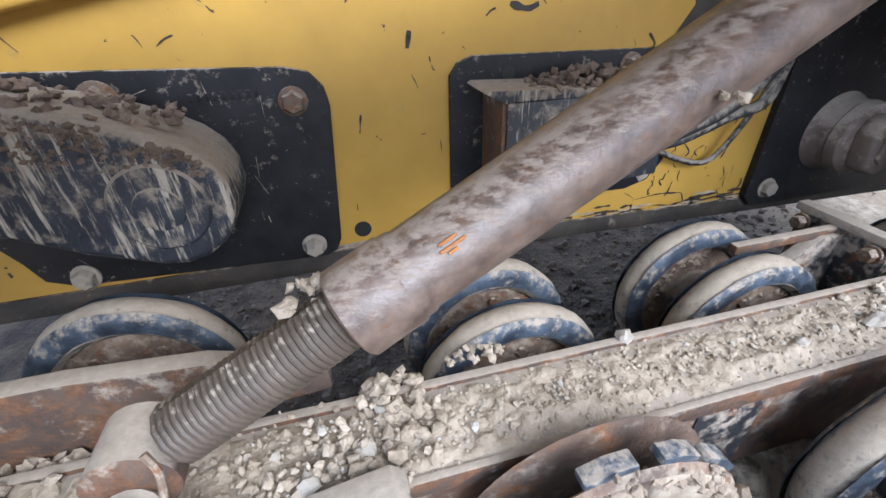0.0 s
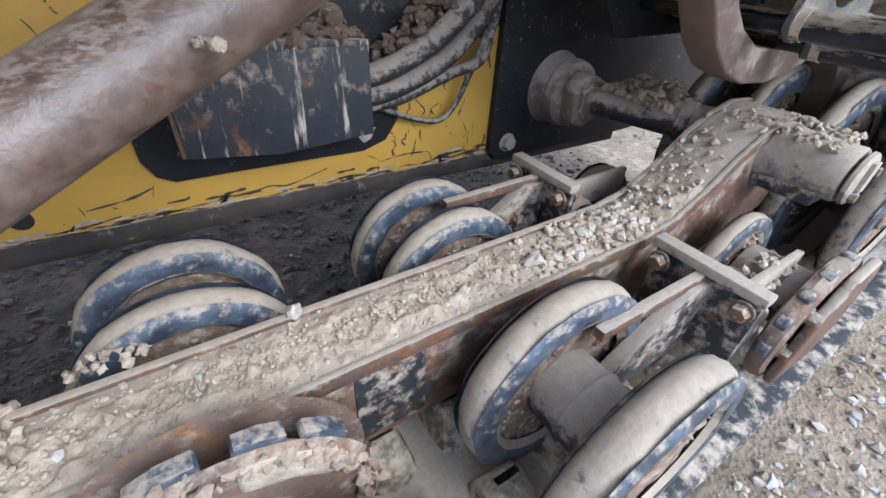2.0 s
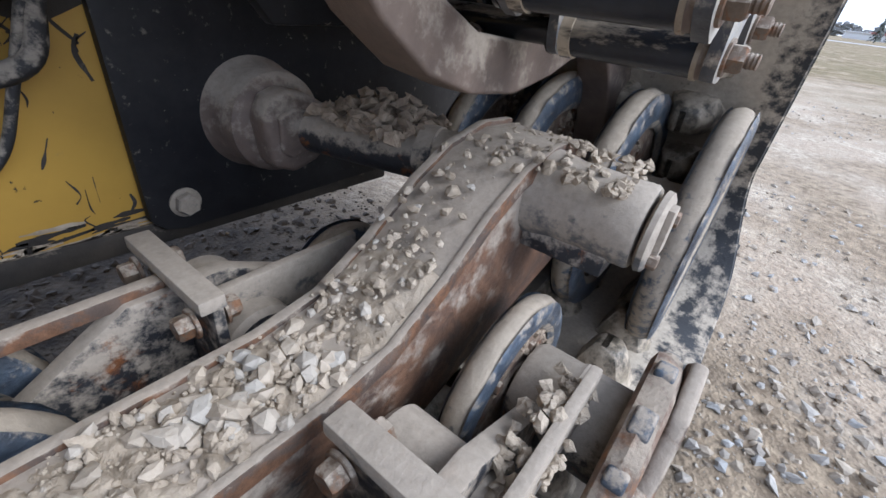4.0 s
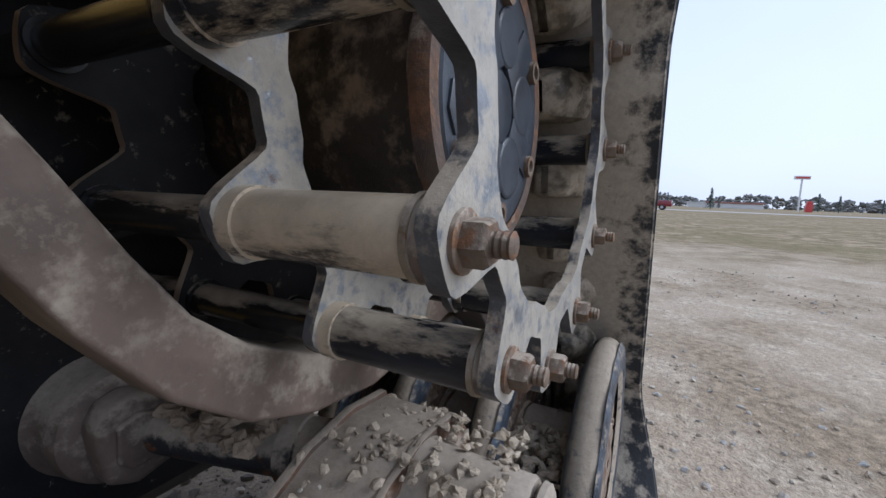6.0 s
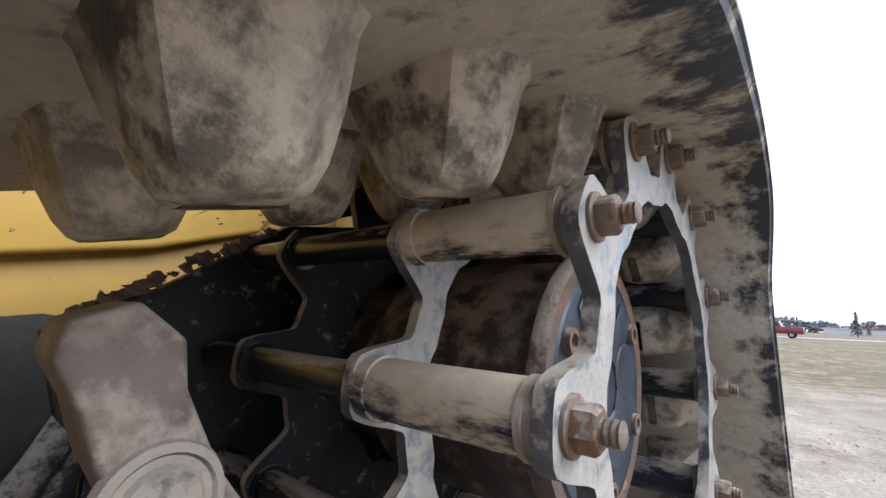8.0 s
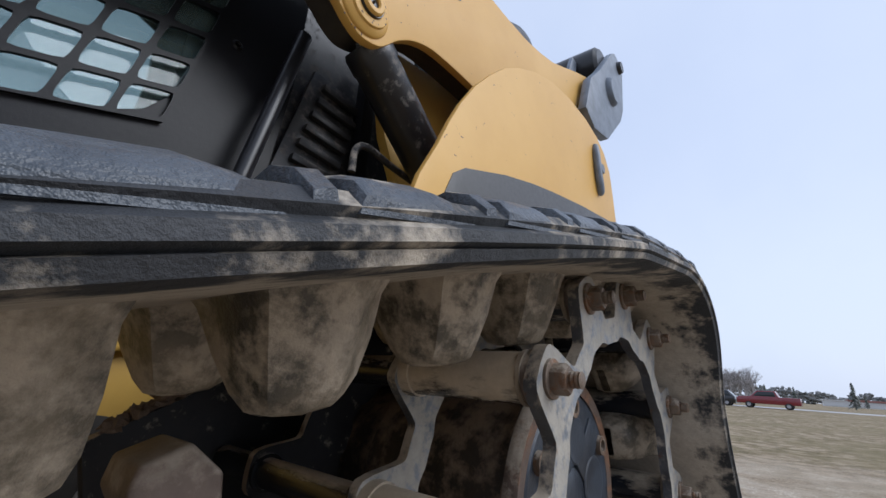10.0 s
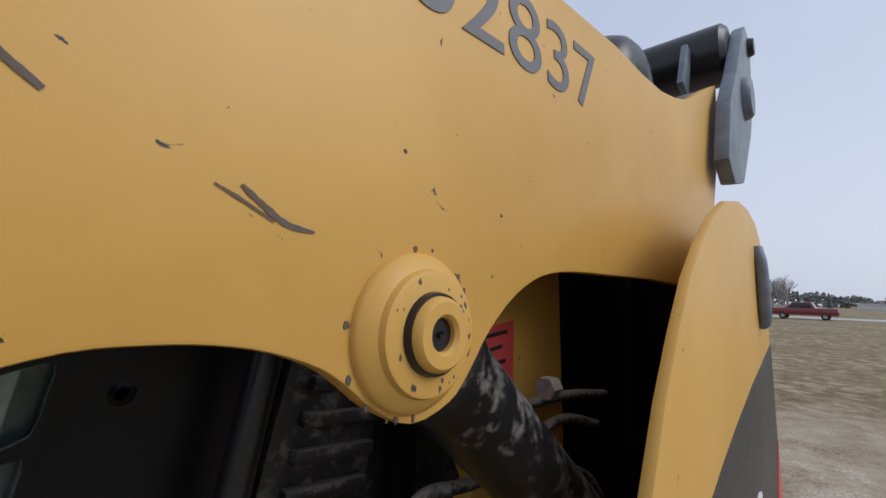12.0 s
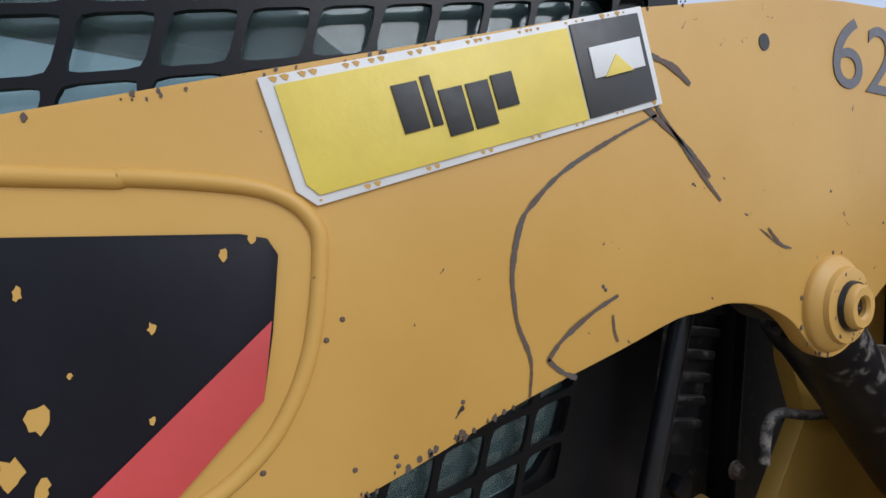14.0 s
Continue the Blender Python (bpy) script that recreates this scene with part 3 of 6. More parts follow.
sign = new("road_sign")
sign.location = (146, -31, GROUND)
tagged(sign, "tall white roadside sign on a pole by the far buildings", "sign")
SIGN_WHITE = plain("sign_white", (0.7, 0.7, 0.7), rough=0.5)
part("pole", rod((146, -31, GROUND), (146, -31, 8.7), 0.22, 10), SIGN_WHITE, sign)
part("board", box(145.6, 146.4, -32.7, -29.3, 8.6, 9.5, 0.05), SIGN_WHITE, sign, "white oblong sign board with a red band")
part("band", box(145.5, 145.6, -32.5, -29.5, 8.85, 9.25, 0.01), DECAL_RED, sign, "red band")
stand = new("red_stand")
stand.location = (148, -33.6, GROUND)
tagged(stand, "small red roadside stand beside the tall sign", "stand")
part("body", box(147.4, 148.6, -34.4, -32.9, GROUND, 2.1, 0.05), DECAL_RED, stand)
part("top", box(147.2, 148.8, -34.2, -33.1, 2.1, 2.9, 0.1), DECAL_RED, stand)
shed = new("long_building")
shed.location = (230, -22, GROUND)
tagged(shed, "long low pale building with a red roof edge beyond the field", "building")
part("wall", box(225, 235, -36, -8, GROUND, 2.0, 0.05), SIGN_WHITE, shed)
ROOF_RED = plain("dull_red_roof", (0.3, 0.14, 0.12), rough=0.7)
part("roof", box(224.5, 235.5, -36.5, -15, 2.0, 2.7, 0.05), ROOF_RED, shed, "dull red roof edge")
part("low_roof", box(224.5, 235.5, -14.9, -7.5, 2.0, 2.3, 0.05), SIGN_WHITE, shed, "pale flat roof end")

# ---------------------------------------------------------------- the machine
loader = new("compact_track_loader")
loader.location = (0.9, 0.7, GROUND)
tagged(loader, "muddy yellow and black compact track loader standing on gravel", "track loader")

# undercarriage beam, with a raised arch at its rear end
top = 0.262
arch = [(-0.45, top), (0.86, top), (0.93, top + 0.012), (1.0, top + 0.05), (1.07, top + 0.1), (1.13, top + 0.13), (1.2, top + 0.145), (1.27, top + 0.14),
        (1.32, top + 0.1), (1.34, 0.3), (1.3, 0.2), (1.15, 0.165), (1.0, 0.12), (0.86, 0.1), (-0.45, 0.1)]
beam = part("undercarriage_beam", prism(arch, 0.225, 0.33, 0.004), BEAM_STEEL, loader, "rusty box beam with worn black paint under gravel")
part("lip", prism([(x, z + 0.006) for x, z in arch[:8]] + [(x, z - 0.016) for x, z in arch[7::-1]], 0.323, 0.335, 0.002), RUST, beam)
part("lip", prism([(x, z + 0.003) for x, z in arch[:8]] + [(x, z - 0.02) for x, z in arch[7::-1]], 0.219, 0.228, 0.002), RUST, beam)
part("black_patch", box(0.345, 0.44, 0.2225, 0.228, 0.115, 0.262, 0.001), HUBMAT, beam, "patch of black paint left on the rusty beam")


caked = []
mud_rng = random.Random(15)


def roller(x, y, z, r, width):
    """A road wheel: fat rubber tyre, dished steel disc with a muddy face, hub cap and bolts."""
    h = width / 2
    k = min(h, 0.028)
    prof = [(-h * 0.7, r * 0.70), (-h, r * 0.76), (-h, r - k * 1.1)]
    prof += [(-h * math.cos(a), r - k + k * math.sin(a)) for a in (0.3, 0.7, 1.1, 1.57, 2.04, 2.44, 2.84)]
    prof += [(h, r - k * 1.1), (h, r * 0.76), (h * 0.7, r * 0.70)]
    tyre = turned(prof, (x, y, z), (0, 1, 0), 44, close=False)
    for v in tyre.verts:
        v.co += Vector((v.co.x - x, 0, v.co.z - z)) * (0.02 * noise.noise(v.co * 22) + 0.012 * noise.noise(v.co * 60))
    wheel = part("road_wheel", tyre, TYRE, loader, "worn rubber-tyred road wheel caked with dust")
    disc = turned([(-h * 0.45, r * 0.73), (-h * 0.25, r * 0.5), (-h * 0.2, r * 0.36), (-h * 0.75, r * 0.33), (-h * 0.8, 0.012),
                   (h * 0.8, 0.012), (h * 0.75, r * 0.33), (h * 0.2, r * 0.36), (h * 0.25, r * 0.5), (h * 0.45, r * 0.73)], (x, y, z), (0, 1, 0), 36)
    for v in disc.verts:
        v.co.y += 0.004 * noise.noise(v.co * 35)
    for s in (-1, 1):
        rim = turned([(s * h * 1.02, r * 0.765), (s * h * 1.06, r * 0.8), (s * h * 1.08, r * 0.88), (s * h * 1.0, r * 0.945), (s * h * 0.82, r * 0.978)], (x, y, z), (0, 1, 0), 44, close=False)
        for v in rim.verts:
            v.co += Vector((v.co.x - x, 0, v.co.z - z)) * (0.022 * noise.noise(v.co * 30) + 0.016 * noise.noise(v.co * 75))
        part("tyre_shoulder", rim, TYRE_EDGE, wheel, "worn blue-black rubber shoulder")
    start = mud_rng.uniform(0, 6.28)
    for i in range(70):
        a, q = start + mud_rng.gauss(0, 0.9), r * mud_rng.uniform(0.42, 0.72)
        for s in (-1, 1):
            caked.append((x + q * math.cos(a), y + s * h * 0.32, z + q * math.sin(a), mud_rng.uniform(0.006, 0.02)))
    part("wheel_disc", disc, DISC, wheel, "muddy rusty wheel disc")
    for i in range(5):
        a = 1.2566 * i + x
        part("bolt", hexagon((x + r * 0.5 * math.cos(a), y - h * 0.27, z + r * 0.5 * math.sin(a)), (0, -1, 0), 0.014, 0.009), NUT, wheel)
    return wheel


def axle(x, z, y0, y1, r):
    ob = part("axle_tube", turned([(0, r * 0.92), (0.006, r), ((y1 - y0) * 0.45, r), ((y1 - y0) * 0.5, r * 1.06), ((y1 - y0) * 0.55, r), (y1 - y0 - 0.006, r), (y1 - y0, r * 0.92)],
                                  (x, y0, z), (0, 1, 0), 28), HUBMAT, loader, "black axle tube with mud and flaking paint")
    return ob


ZW, RW = 0.165, 0.152
for x in (0.195, 0.6, 1.08):
    for y in (0.008, 0.15, 0.4, 0.515):
        if x == 0.195 and y == 0.15:
            continue
        if y < 0.3:
            if x > 1:
                if y > 0.1:
                    roller(x - 0.015, y + 0.012, ZW - 0.012, 0.125, 0.032)
            else:
                roller(x + 0.03 if x == 0.195 else x, 0.055 if x == 0.195 else y, ZW - (0.035 if x == 0.195 else 0), RW, 0.052)
        else:
            roller(x + (0.04 if x > 1 else 0), y, 0.11 if x > 1 else 0.15, 0.1 if x > 1 else 0.141, 0.05)
    axle(x, ZW, 0.03, 0.145, 0.055)
    axle(x, 0.15, 0.4, 0.5, 0.05)
for y in (0.075, 0.215, 0.36, 0.49):
    roller(1.53, y, 0.235, 0.212, 0.046)
axle(1.53, 0.235, 0.09, 0.2, 0.07)
axle(1.53, 0.235, 0.23, 0.48, 0.06)
for y in (0.08, 0.2, 0.36, 0.48):
    roller(-0.66, y, 0.5, 0.2, 0.046)
axle(-0.66, 0.5, 0.09, 0.47, 0.06)

roller(-0.305, 0.5, 0.205, 0.135, 0.05)
axle(-0.305, 0.205, 0.4, 0.49, 0.05)

for i in range(260):
    a, q = mud_rng.uniform(-0.4, 3.4), mud_rng.choice((0.135, 0.128, 0.1, 0.09)) + mud_rng.gauss(0, 0.008)
    caked.append((0.195 + q * math.cos(a), 0.1475 if q > 0.12 else 0.166, 0.17 + q * math.sin(a), mud_rng.uniform(0.005, 0.017)))
lumps("mud", caked, CLOD, "dry tan mud caked in the discs of the road wheels", "mud", seed=16, rough=0.4)

# the wheel that has lost its tyre: rusty disc with broken chunks on the rim
bare = part("bare_wheel", turned([(-0.022, 0.146), (-0.028, 0.138), (-0.012, 0.124), (-0.004, 0.075), (-0.012, 0.07), (-0.05, 0.062), (-0.054, 0.01), (0.03, 0.01), (0.03, 0.12), (0.024, 0.147)],
                                 (0.195, 0.175, 0.17), (0, 1, 0), 40), BARE, loader, "muddy brown bare wheel that has lost its rubber tyre")
for i, (a, w) in enumerate(((2.45, 0.3), (1.72, 0.36), (1.25, 0.3), (0.85, 0.34), (3.1, 0.26))):
    ring = [(0.195 + rr * math.cos(a + s * w / 2), 0.17 + rr * math.sin(a + s * w / 2)) for rr, s in ((0.144, -1), (0.153, -0.9), (0.1545, 0), (0.152, 0.9), (0.144, 1))]
    part("rubber_chunk", prism(ring, 0.153, 0.17, 0.002), TYRE_EDGE, bare, "torn rest of rubber on the rim")
part("mud_cake", prism([(0.215, 0.265), (0.22, 0.3), (0.262, 0.295), (0.3, 0.265), (0.32, 0.225), (0.285, 0.225), (0.255, 0.25)], 0.146, 0.162, 0.008, 3), DIRT, bare, "pale dried mud cake")

# the outer rear road wheel, worn down to its steel rim, with a few rubber patches left
worn = turned([(-0.014, 0.03), (-0.014, 0.105), (-0.017, 0.112), (-0.013, 0.122), (0.0, 0.126), (0.011, 0.123), (0.015, 0.113), (0.012, 0.104), (0.012, 0.03)], (1.062, 0.022, 0.153), (0, 1, 0), 52)
for v in worn.verts:
    v.co += Vector((v.co.x - 1.062, 0, v.co.z - 0.153)) * (0.05 * noise.noise(v.co * 28) + 0.03 * noise.noise(v.co * 80))
worn = part("worn_wheel", worn, BARE, loader, "rusty outer road wheel worn down to its rim")
for a, w in ((2.75, 0.2), (2.35, 0.17), (1.95, 0.26), (1.4, 0.22), (0.9, 0.2), (3.2, 0.24)):
    arc = [(1.062 + q * math.cos(a + k * w), 0.153 + q * math.sin(a + k * w)) for q, k in ((0.12, -0.5), (0.129, -0.4), (0.131, 0), (0.129, 0.4), (0.12, 0.5))]
    part("rubber_patch", prism(arc, 0.012, 0.03, 0.004, 3), TYRE_EDGE, worn, "polished blue-black rest of rubber")
for i in range(6):
    a = 0.4 + i * 1.047
    part("bolt", hexagon((1.062 + 0.075 * math.cos(a), 0.008, 0.153 + 0.075 * math.sin(a)), (0, -1, 0), 0.02, 0.012, i, 0.003), NUT, worn, "rusty bolt head")

# bogie arms and cross plates on both sides of the beam
for side, yc, y0, y1 in ((0, 0.112, 0.03, 0.2), (1, 0.46, 0.375, 0.54)):
    bogie = part("bogie_arm", prism([(0.6, 0.1), (0.66, 0.175), (0.8, 0.262), (0.9, 0.262), (1.03, 0.2), (1.1, 0.15), (1.08, 0.1), (0.9, 0.125), (0.8, 0.125)], yc - 0.011, yc + 0.011, 0.003),
                 HUBMAT, loader, "black bogie arm plate with a dusty top edge")
    part("cross_bar", box(0.836, 0.862, y0, y1, 0.272, 0.288, 0.003), GREY_STEEL, bogie, "dusty flat cross bar")
    part("hanger_plate", box(0.848, 0.86, y0 + 0.004, y1 - 0.004, 0.14, 0.272, 0.003), HUBMAT, bogie)
    part("pivot_tube", rod((0.9, y0 + 0.01, 0.19), (0.9, y1, 0.19), 0.045, 26), HUBMAT, bogie)
    part("rail", box(0.86, 1.06, yc - 0.045, yc - 0.033, 0.2, 0.262, 0.003), GREY_STEEL, bogie)
    part("rail", box(0.62, 0.84, yc - 0.002, yc + 0.014, 0.255, 0.272, 0.003), RUST, bogie)
    for y in (y0 + 0.02, y1 - 0.022):
        part("bolt", hexagon((0.836, y, 0.255), (-1, 0, 0), 0.022, 0.014, 0.3, 0.004), NUT, bogie, "dusty bolt head")
        part("bolt", hexagon((0.862, y, 0.255), (1, 0, 0), 0.022, 0.014, 0.1, 0.004), NUT, bogie, "dusty bolt head")
part("side_guide", prism([(0.98, 0.06), (1.0, 0.2), (1.05, 0.262), (1.12, 0.275), (1.17, 0.235), (1.2, 0.1), (1.15, 0.03)], -0.012, 0.004, 0.006, 3), RUST, loader,
     "rusty outer guide plate with worn edge")

# cross axle: collar and end cap outside the beam, shaft, lever and boss to the chassis
collar = part("axle_collar", turned([(0, 0.046), (0.004, 0.049), (0.03, 0.049), (0.09, 0.05), (0.13, 0.056)], (1.195, 0.098, 0.352), (0, 1, 0), 36), GREY_STEEL, loader, "dust-covered axle collar")
part("end_cap", turned([(0, 0.041), (0.003, 0.046), (0.009, 0.047), (0.012, 0.043)], (1.195, 0.082, 0.352), (0, 1, 0), 32), GREY_STEEL, collar, "dusty end cap")
part("cap_tab", box(1.183, 1.207, 0.075, 0.084, 0.331, 0.385, 0.002), GREY_STEEL, collar)
for dx, dz in ((0.024, 0.012), (-0.012, -0.028)):
    part("bolt", hexagon((1.195 + dx, 0.082, 0.352 + dz), (0, -1, 0), 0.016, 0.01, 0.2), NUT, collar, "dusty bolt head")
part("clamp", box(1.16, 1.23, 0.12, 0.225, 0.29, 0.318, 0.004), HUBMAT, collar)
shaft = part("cross_shaft", turned([(0, 0.04), (0.05, 0.04), (0.052, 0.043), (0.075, 0.043), (0.077, 0.036), (0.2, 0.034), (0.3, 0.032)], (1.195, 0.33, 0.352), (-0.28, 1, -0.02), 28), HUBMAT, loader, "black cross shaft in mud")
boss = part("axle_boss", turned([(0, 0.058), (0.004, 0.068), (0.01, 0.076), (0.03, 0.08), (0.034, 0.077), (0.06, 0.079), (0.076, 0.088)], (1.1, 0.628, 0.348), (0, 1, 0), 40), FORK, loader, "brown steel axle boss on the chassis plate")
part("lever", prism([(1.045, 0.37), (1.06, 0.4), (1.09, 0.41), (1.125, 0.398), (1.16, 0.378), (1.165, 0.322), (1.13, 0.296), (1.09, 0.284), (1.055, 0.3)], 0.585, 0.632, 0.012, 3), FORK, boss)
part("lever_rib", prism([(1.065, 0.375), (1.09, 0.386), (1.12, 0.376), (1.15, 0.36), (1.15, 0.336), (1.12, 0.318), (1.08, 0.312), (1.065, 0.325)], 0.577, 0.588, 0.005, 3), FORK, boss)

# tensioner: tube, coil spring, knuckle
T0, TW = Vector((-0.012, 0.275, 0.436)), Vector((0.222, 0.024, 0.112)).normalized()
tensioner = part("tension_cylinder", turned([(0, 0.0305), (0.0, 0.035), (0.004, 0.0385), (0.06, 0.0385), (0.064, 0.0365), (0.66, 0.0365), (0.67, 0.03)], T0, TW, 40), TUBE_BROWN, loader,
                 "long brown weathered track tension cylinder")
coil = []
for i in range(12 * 31 + 1):
    a = 2 * math.pi * i / 12
    q = TW.to_track_quat("Z", "Y").to_matrix() @ Vector((0.0255 * math.cos(a), 0.0255 * math.sin(a), -0.165 + 0.178 * i / (12 * 31)))
    coil.append(T0 + q)
part("coil_spring", swept(coil, 0.0031, 8, 0), SPRING_STEEL, tensioner, "dusty steel coil spring")
part("spring_rod", rod(T0 - TW * 0.2, T0 + TW * 0.02, 0.018), RUST, tensioner)
part("knuckle", turned([(-0.03, 0.02), (-0.026, 0.034), (0.026, 0.034), (0.03, 0.02)], T0 - TW * 0.2, (0, 1, 0), 24), RUST, tensioner, "rusty knuckle joint")
ORANGE_RUST = surface("orange_rust", (0.5, 0.2, 0.05), (0.3, 0.12, 0.04), rough=0.8, grain=60)
tq = TW.to_track_quat("Z", "Y").to_matrix()
toward = math.atan2((tq.inverted() @ Vector((0, -0.8, 0.6))).y, (tq.inverted() @ Vector((0, -0.8, 0.6))).x)
for da, s0, s1 in ((-0.12, 0.09, 0.105), (0.02, 0.088, 0.11), (0.12, 0.093, 0.101)):
    edge = [T0 + tq @ Vector((0.0372 * math.cos(toward + da), 0.0372 * math.sin(toward + da), s)) for s in (s0, (s0 + s1) / 2, s1)]
    part("rust_mark", swept(edge, 0.0014, 6, 3), ORANGE_RUST, tensioner, "small orange rust mark")
part("tube_collar", turned([(0.0, 0.0385), (0.002, 0.0405), (0.05, 0.0405), (0.053, 0.0385)], T0, TW, 40), TUBE_BROWN, tensioner)

# front end of the undercarriage frame: side bars, cotter pin bolt, bracket block
for y0, y1, z in ((0.205, 0.222, 0.315), (0.36, 0.385, 0.34)):
    part("frame_bar", prism([(-0.75, z - 0.1), (-0.75, z), (-0.3, z + 0.005), (-0.17, z - 0.005), (-0.05, z - 0.045), (-0.05, z - 0.08), (-0.3, z - 0.1)], y0, y1, 0.005), RUST, loader, "rusty muddy frame bar")
block = part("bracket_block", prism([(-0.085, 0.11), (-0.085, 0.27), (-0.075, 0.29), (0.0, 0.305), (0.014, 0.29), (0.016, 0.11)], 0.19, 0.223, 0.004), HUBMAT, loader, "dark steel bracket block caked with dirt")
part("bolt", hexagon((-0.19, 0.205, 0.33), (0, -0.6, 0.8), 0.04, 0.024, 0.3, 0.006), GREY_STEEL, block, "dusty bolt with a bent cotter pin")
part("cotter_pin", swept([(-0.225, 0.19, 0.352), (-0.2, 0.187, 0.366), (-0.17, 0.19, 0.362), (-0.155, 0.197, 0.36), (-0.152, 0.208, 0.385), (-0.158, 0.214, 0.4)], 0.003, 8), NUT, block)

# Grime on the chassis; the same dark colour paints shade on the arm's web.
GRIME_SHADE = surface("grime_and_shade", (0.055, 0.045, 0.035), (0.02, 0.018, 0.016), rough=0.7, grain=10, chips=0.4, chip_colour=(0.4, 0.25, 0.06), chip_scale=14, dust=0.55, up=0.5, dust_colour=(0.36, 0.3, 0.23), bump=0.4)
# chassis side: yellow plate, lower dark edge, access plates, mud-caked bosses
chassis = part("chassis_side", prism([(-1.2, 0.215), (-0.03, 0.215), (0.3, 0.205), (0.92, 0.187), (1.42, 0.17), (1.9, 0.2), (1.9, 0.9), (1.62, 0.92), (1.225, 1.179), (0.808, 1.074), (-0.6, 0.78), (-1.2, 0.7)],
                                     0.722, 0.76, 0.006), YELLOW, loader, "scratched yellow painted chassis side plate")
part("bottom_edge", prism([(-1.2, 0.19), (-0.03, 0.19), (0.92, 0.162), (1.42, 0.15), (1.42, 0.188), (0.92, 0.2), (-0.03, 0.232), (-1.2, 0.232)], 0.7165, 0.775, 0.006), GRIME_SHADE, chassis, "grimy dark bottom edge of the chassis")
plate = plate_front = part("access_plate", prism([(-0.55, 0.585), (-0.06, 0.562), (-0.025, 0.553), (-0.006, 0.53), (-0.001, 0.5), (-0.02, 0.26), (-0.03, 0.238), (-0.05, 0.228), (-0.46, 0.245), (-0.5, 0.262), (-0.515, 0.3), (-0.6, 0.45)],
                                   0.712, 0.7235, 0.003), BLACK, chassis, "black access plate with rounded corners and rusty bolts")
for x, z, d in ((-0.055, 0.513, 0.034), (-0.31, 0.535, 0.042), (-0.07, 0.256, 0.034), (-0.44, 0.262, 0.034)):
    part("bolt", hexagon((x, 0.712, z), (0, -1, 0), d * 0.88, 0.016, 0.4, 0.004), NUT if z > 0.3 else GREY_STEEL, plate, "rusty hexagon bolt head")
for i in range(9):
    part("stamped_bar", box(-0.2 + 0.0115 * i, -0.194 + 0.0115 * i, 0.7112, 0.7125, 0.522, 0.534, 0.0003), BLACK, plate)
cap = [(-0.9, 0.6), (-0.6, 0.59), (-0.4, 0.568), (-0.3, 0.545), (-0.22, 0.512)]
cap += [(-0.24 + 0.091 * math.cos(a), 0.418 + 0.091 * math.sin(a)) for a in (0.95, 0.6, 0.25, -0.1, -0.45, -0.8, -1.15, -1.5, -1.85)]
cap += [(-0.35, 0.362), (-0.42, 0.4), (-0.6, 0.43), (-0.9, 0.45)]
arm_end = part("suspension_arm", prism(cap, 0.585, 0.715, 0.012, 3), MUDDY_BLACK, loader, "round-ended black suspension arm streaked with mud")
part("pivot_cap", turned([(-0.004, 0.03), (-0.004, 0.058), (0.0, 0.062), (0.006, 0.062)], (-0.24, 0.585, 0.418), (0, 1, 0), 32), MUDDY_BLACK, arm_end)
part("pivot_boss", turned([(-0.008, 0.02), (-0.006, 0.03), (0.002, 0.034)], (-0.24, 0.584, 0.418), (0, 1, 0), 24), MUDDY_BLACK, arm_end)

plate = part("recess_plate", prism([(0.196, 0.33), (0.196, 0.53), (0.21, 0.55), (0.235, 0.559), (0.62, 0.55), (0.66, 0.53), (0.66, 0.33), (0.63, 0.29), (0.58, 0.275), (0.33, 0.283), (0.235, 0.285), (0.21, 0.3)],
                                   0.713, 0.7235, 0.003), BLACK, chassis, "black plate with a mud-caked box bolted to it")
part("bolt", hexagon((0.535, 0.713, 0.525), (0, -1, 0), 0.03, 0.015, 0.2, 0.004), NUT, plate, "rusty bolt head")
part("bolt_hole", hole((0.3, 0.713, 0.528), (0, -1, 0), 0.011, 0.008), INK, plate)
part("bolt_hole", hole((0.022, 0.722, 0.268), (0, -1, 0), 0.016, 0.02), INK, chassis)
GUARD_BLACK = surface("guard_black_steel", (0.03, 0.034, 0.042), rough=0.45, grain=11, rust=0.22, rust_colour=(0.2, 0.1, 0.05), streaks=0.53, dust=0.66, up=1.5, streak_colour=(0.45, 0.4, 0.33), bump=0.4)
guard = part("guard_box", prism([(0.262, 0.36), (0.262, 0.505), (0.56, 0.5), (0.562, 0.35), (0.4, 0.342)], 0.618, 0.628, 0.002), GUARD_BLACK, loader, "open steel guard box streaked and heaped with mud")
part("guard_top", prism([(0.225, 0.518), (0.232, 0.522), (0.56, 0.506), (0.56, 0.498), (0.262, 0.5)], 0.618, 0.714, 0.001), MUDDY_BLACK, guard)
part("guard_end", prism([(0.255, 0.36), (0.255, 0.508), (0.265, 0.508), (0.265, 0.36)], 0.622, 0.714, 0.002), RUST, guard)
part("guard_end", prism([(0.552, 0.35), (0.552, 0.5), (0.562, 0.5), (0.562, 0.35)], 0.628, 0.66, 0.002), MUDDY_BLACK, guard)
part("torn_strip", prism([(0.535, 0.345), (0.575, 0.352), (0.565, 0.332), (0.55, 0.325)], 0.64, 0.643, 0.0008), GREY_STEEL, guard)
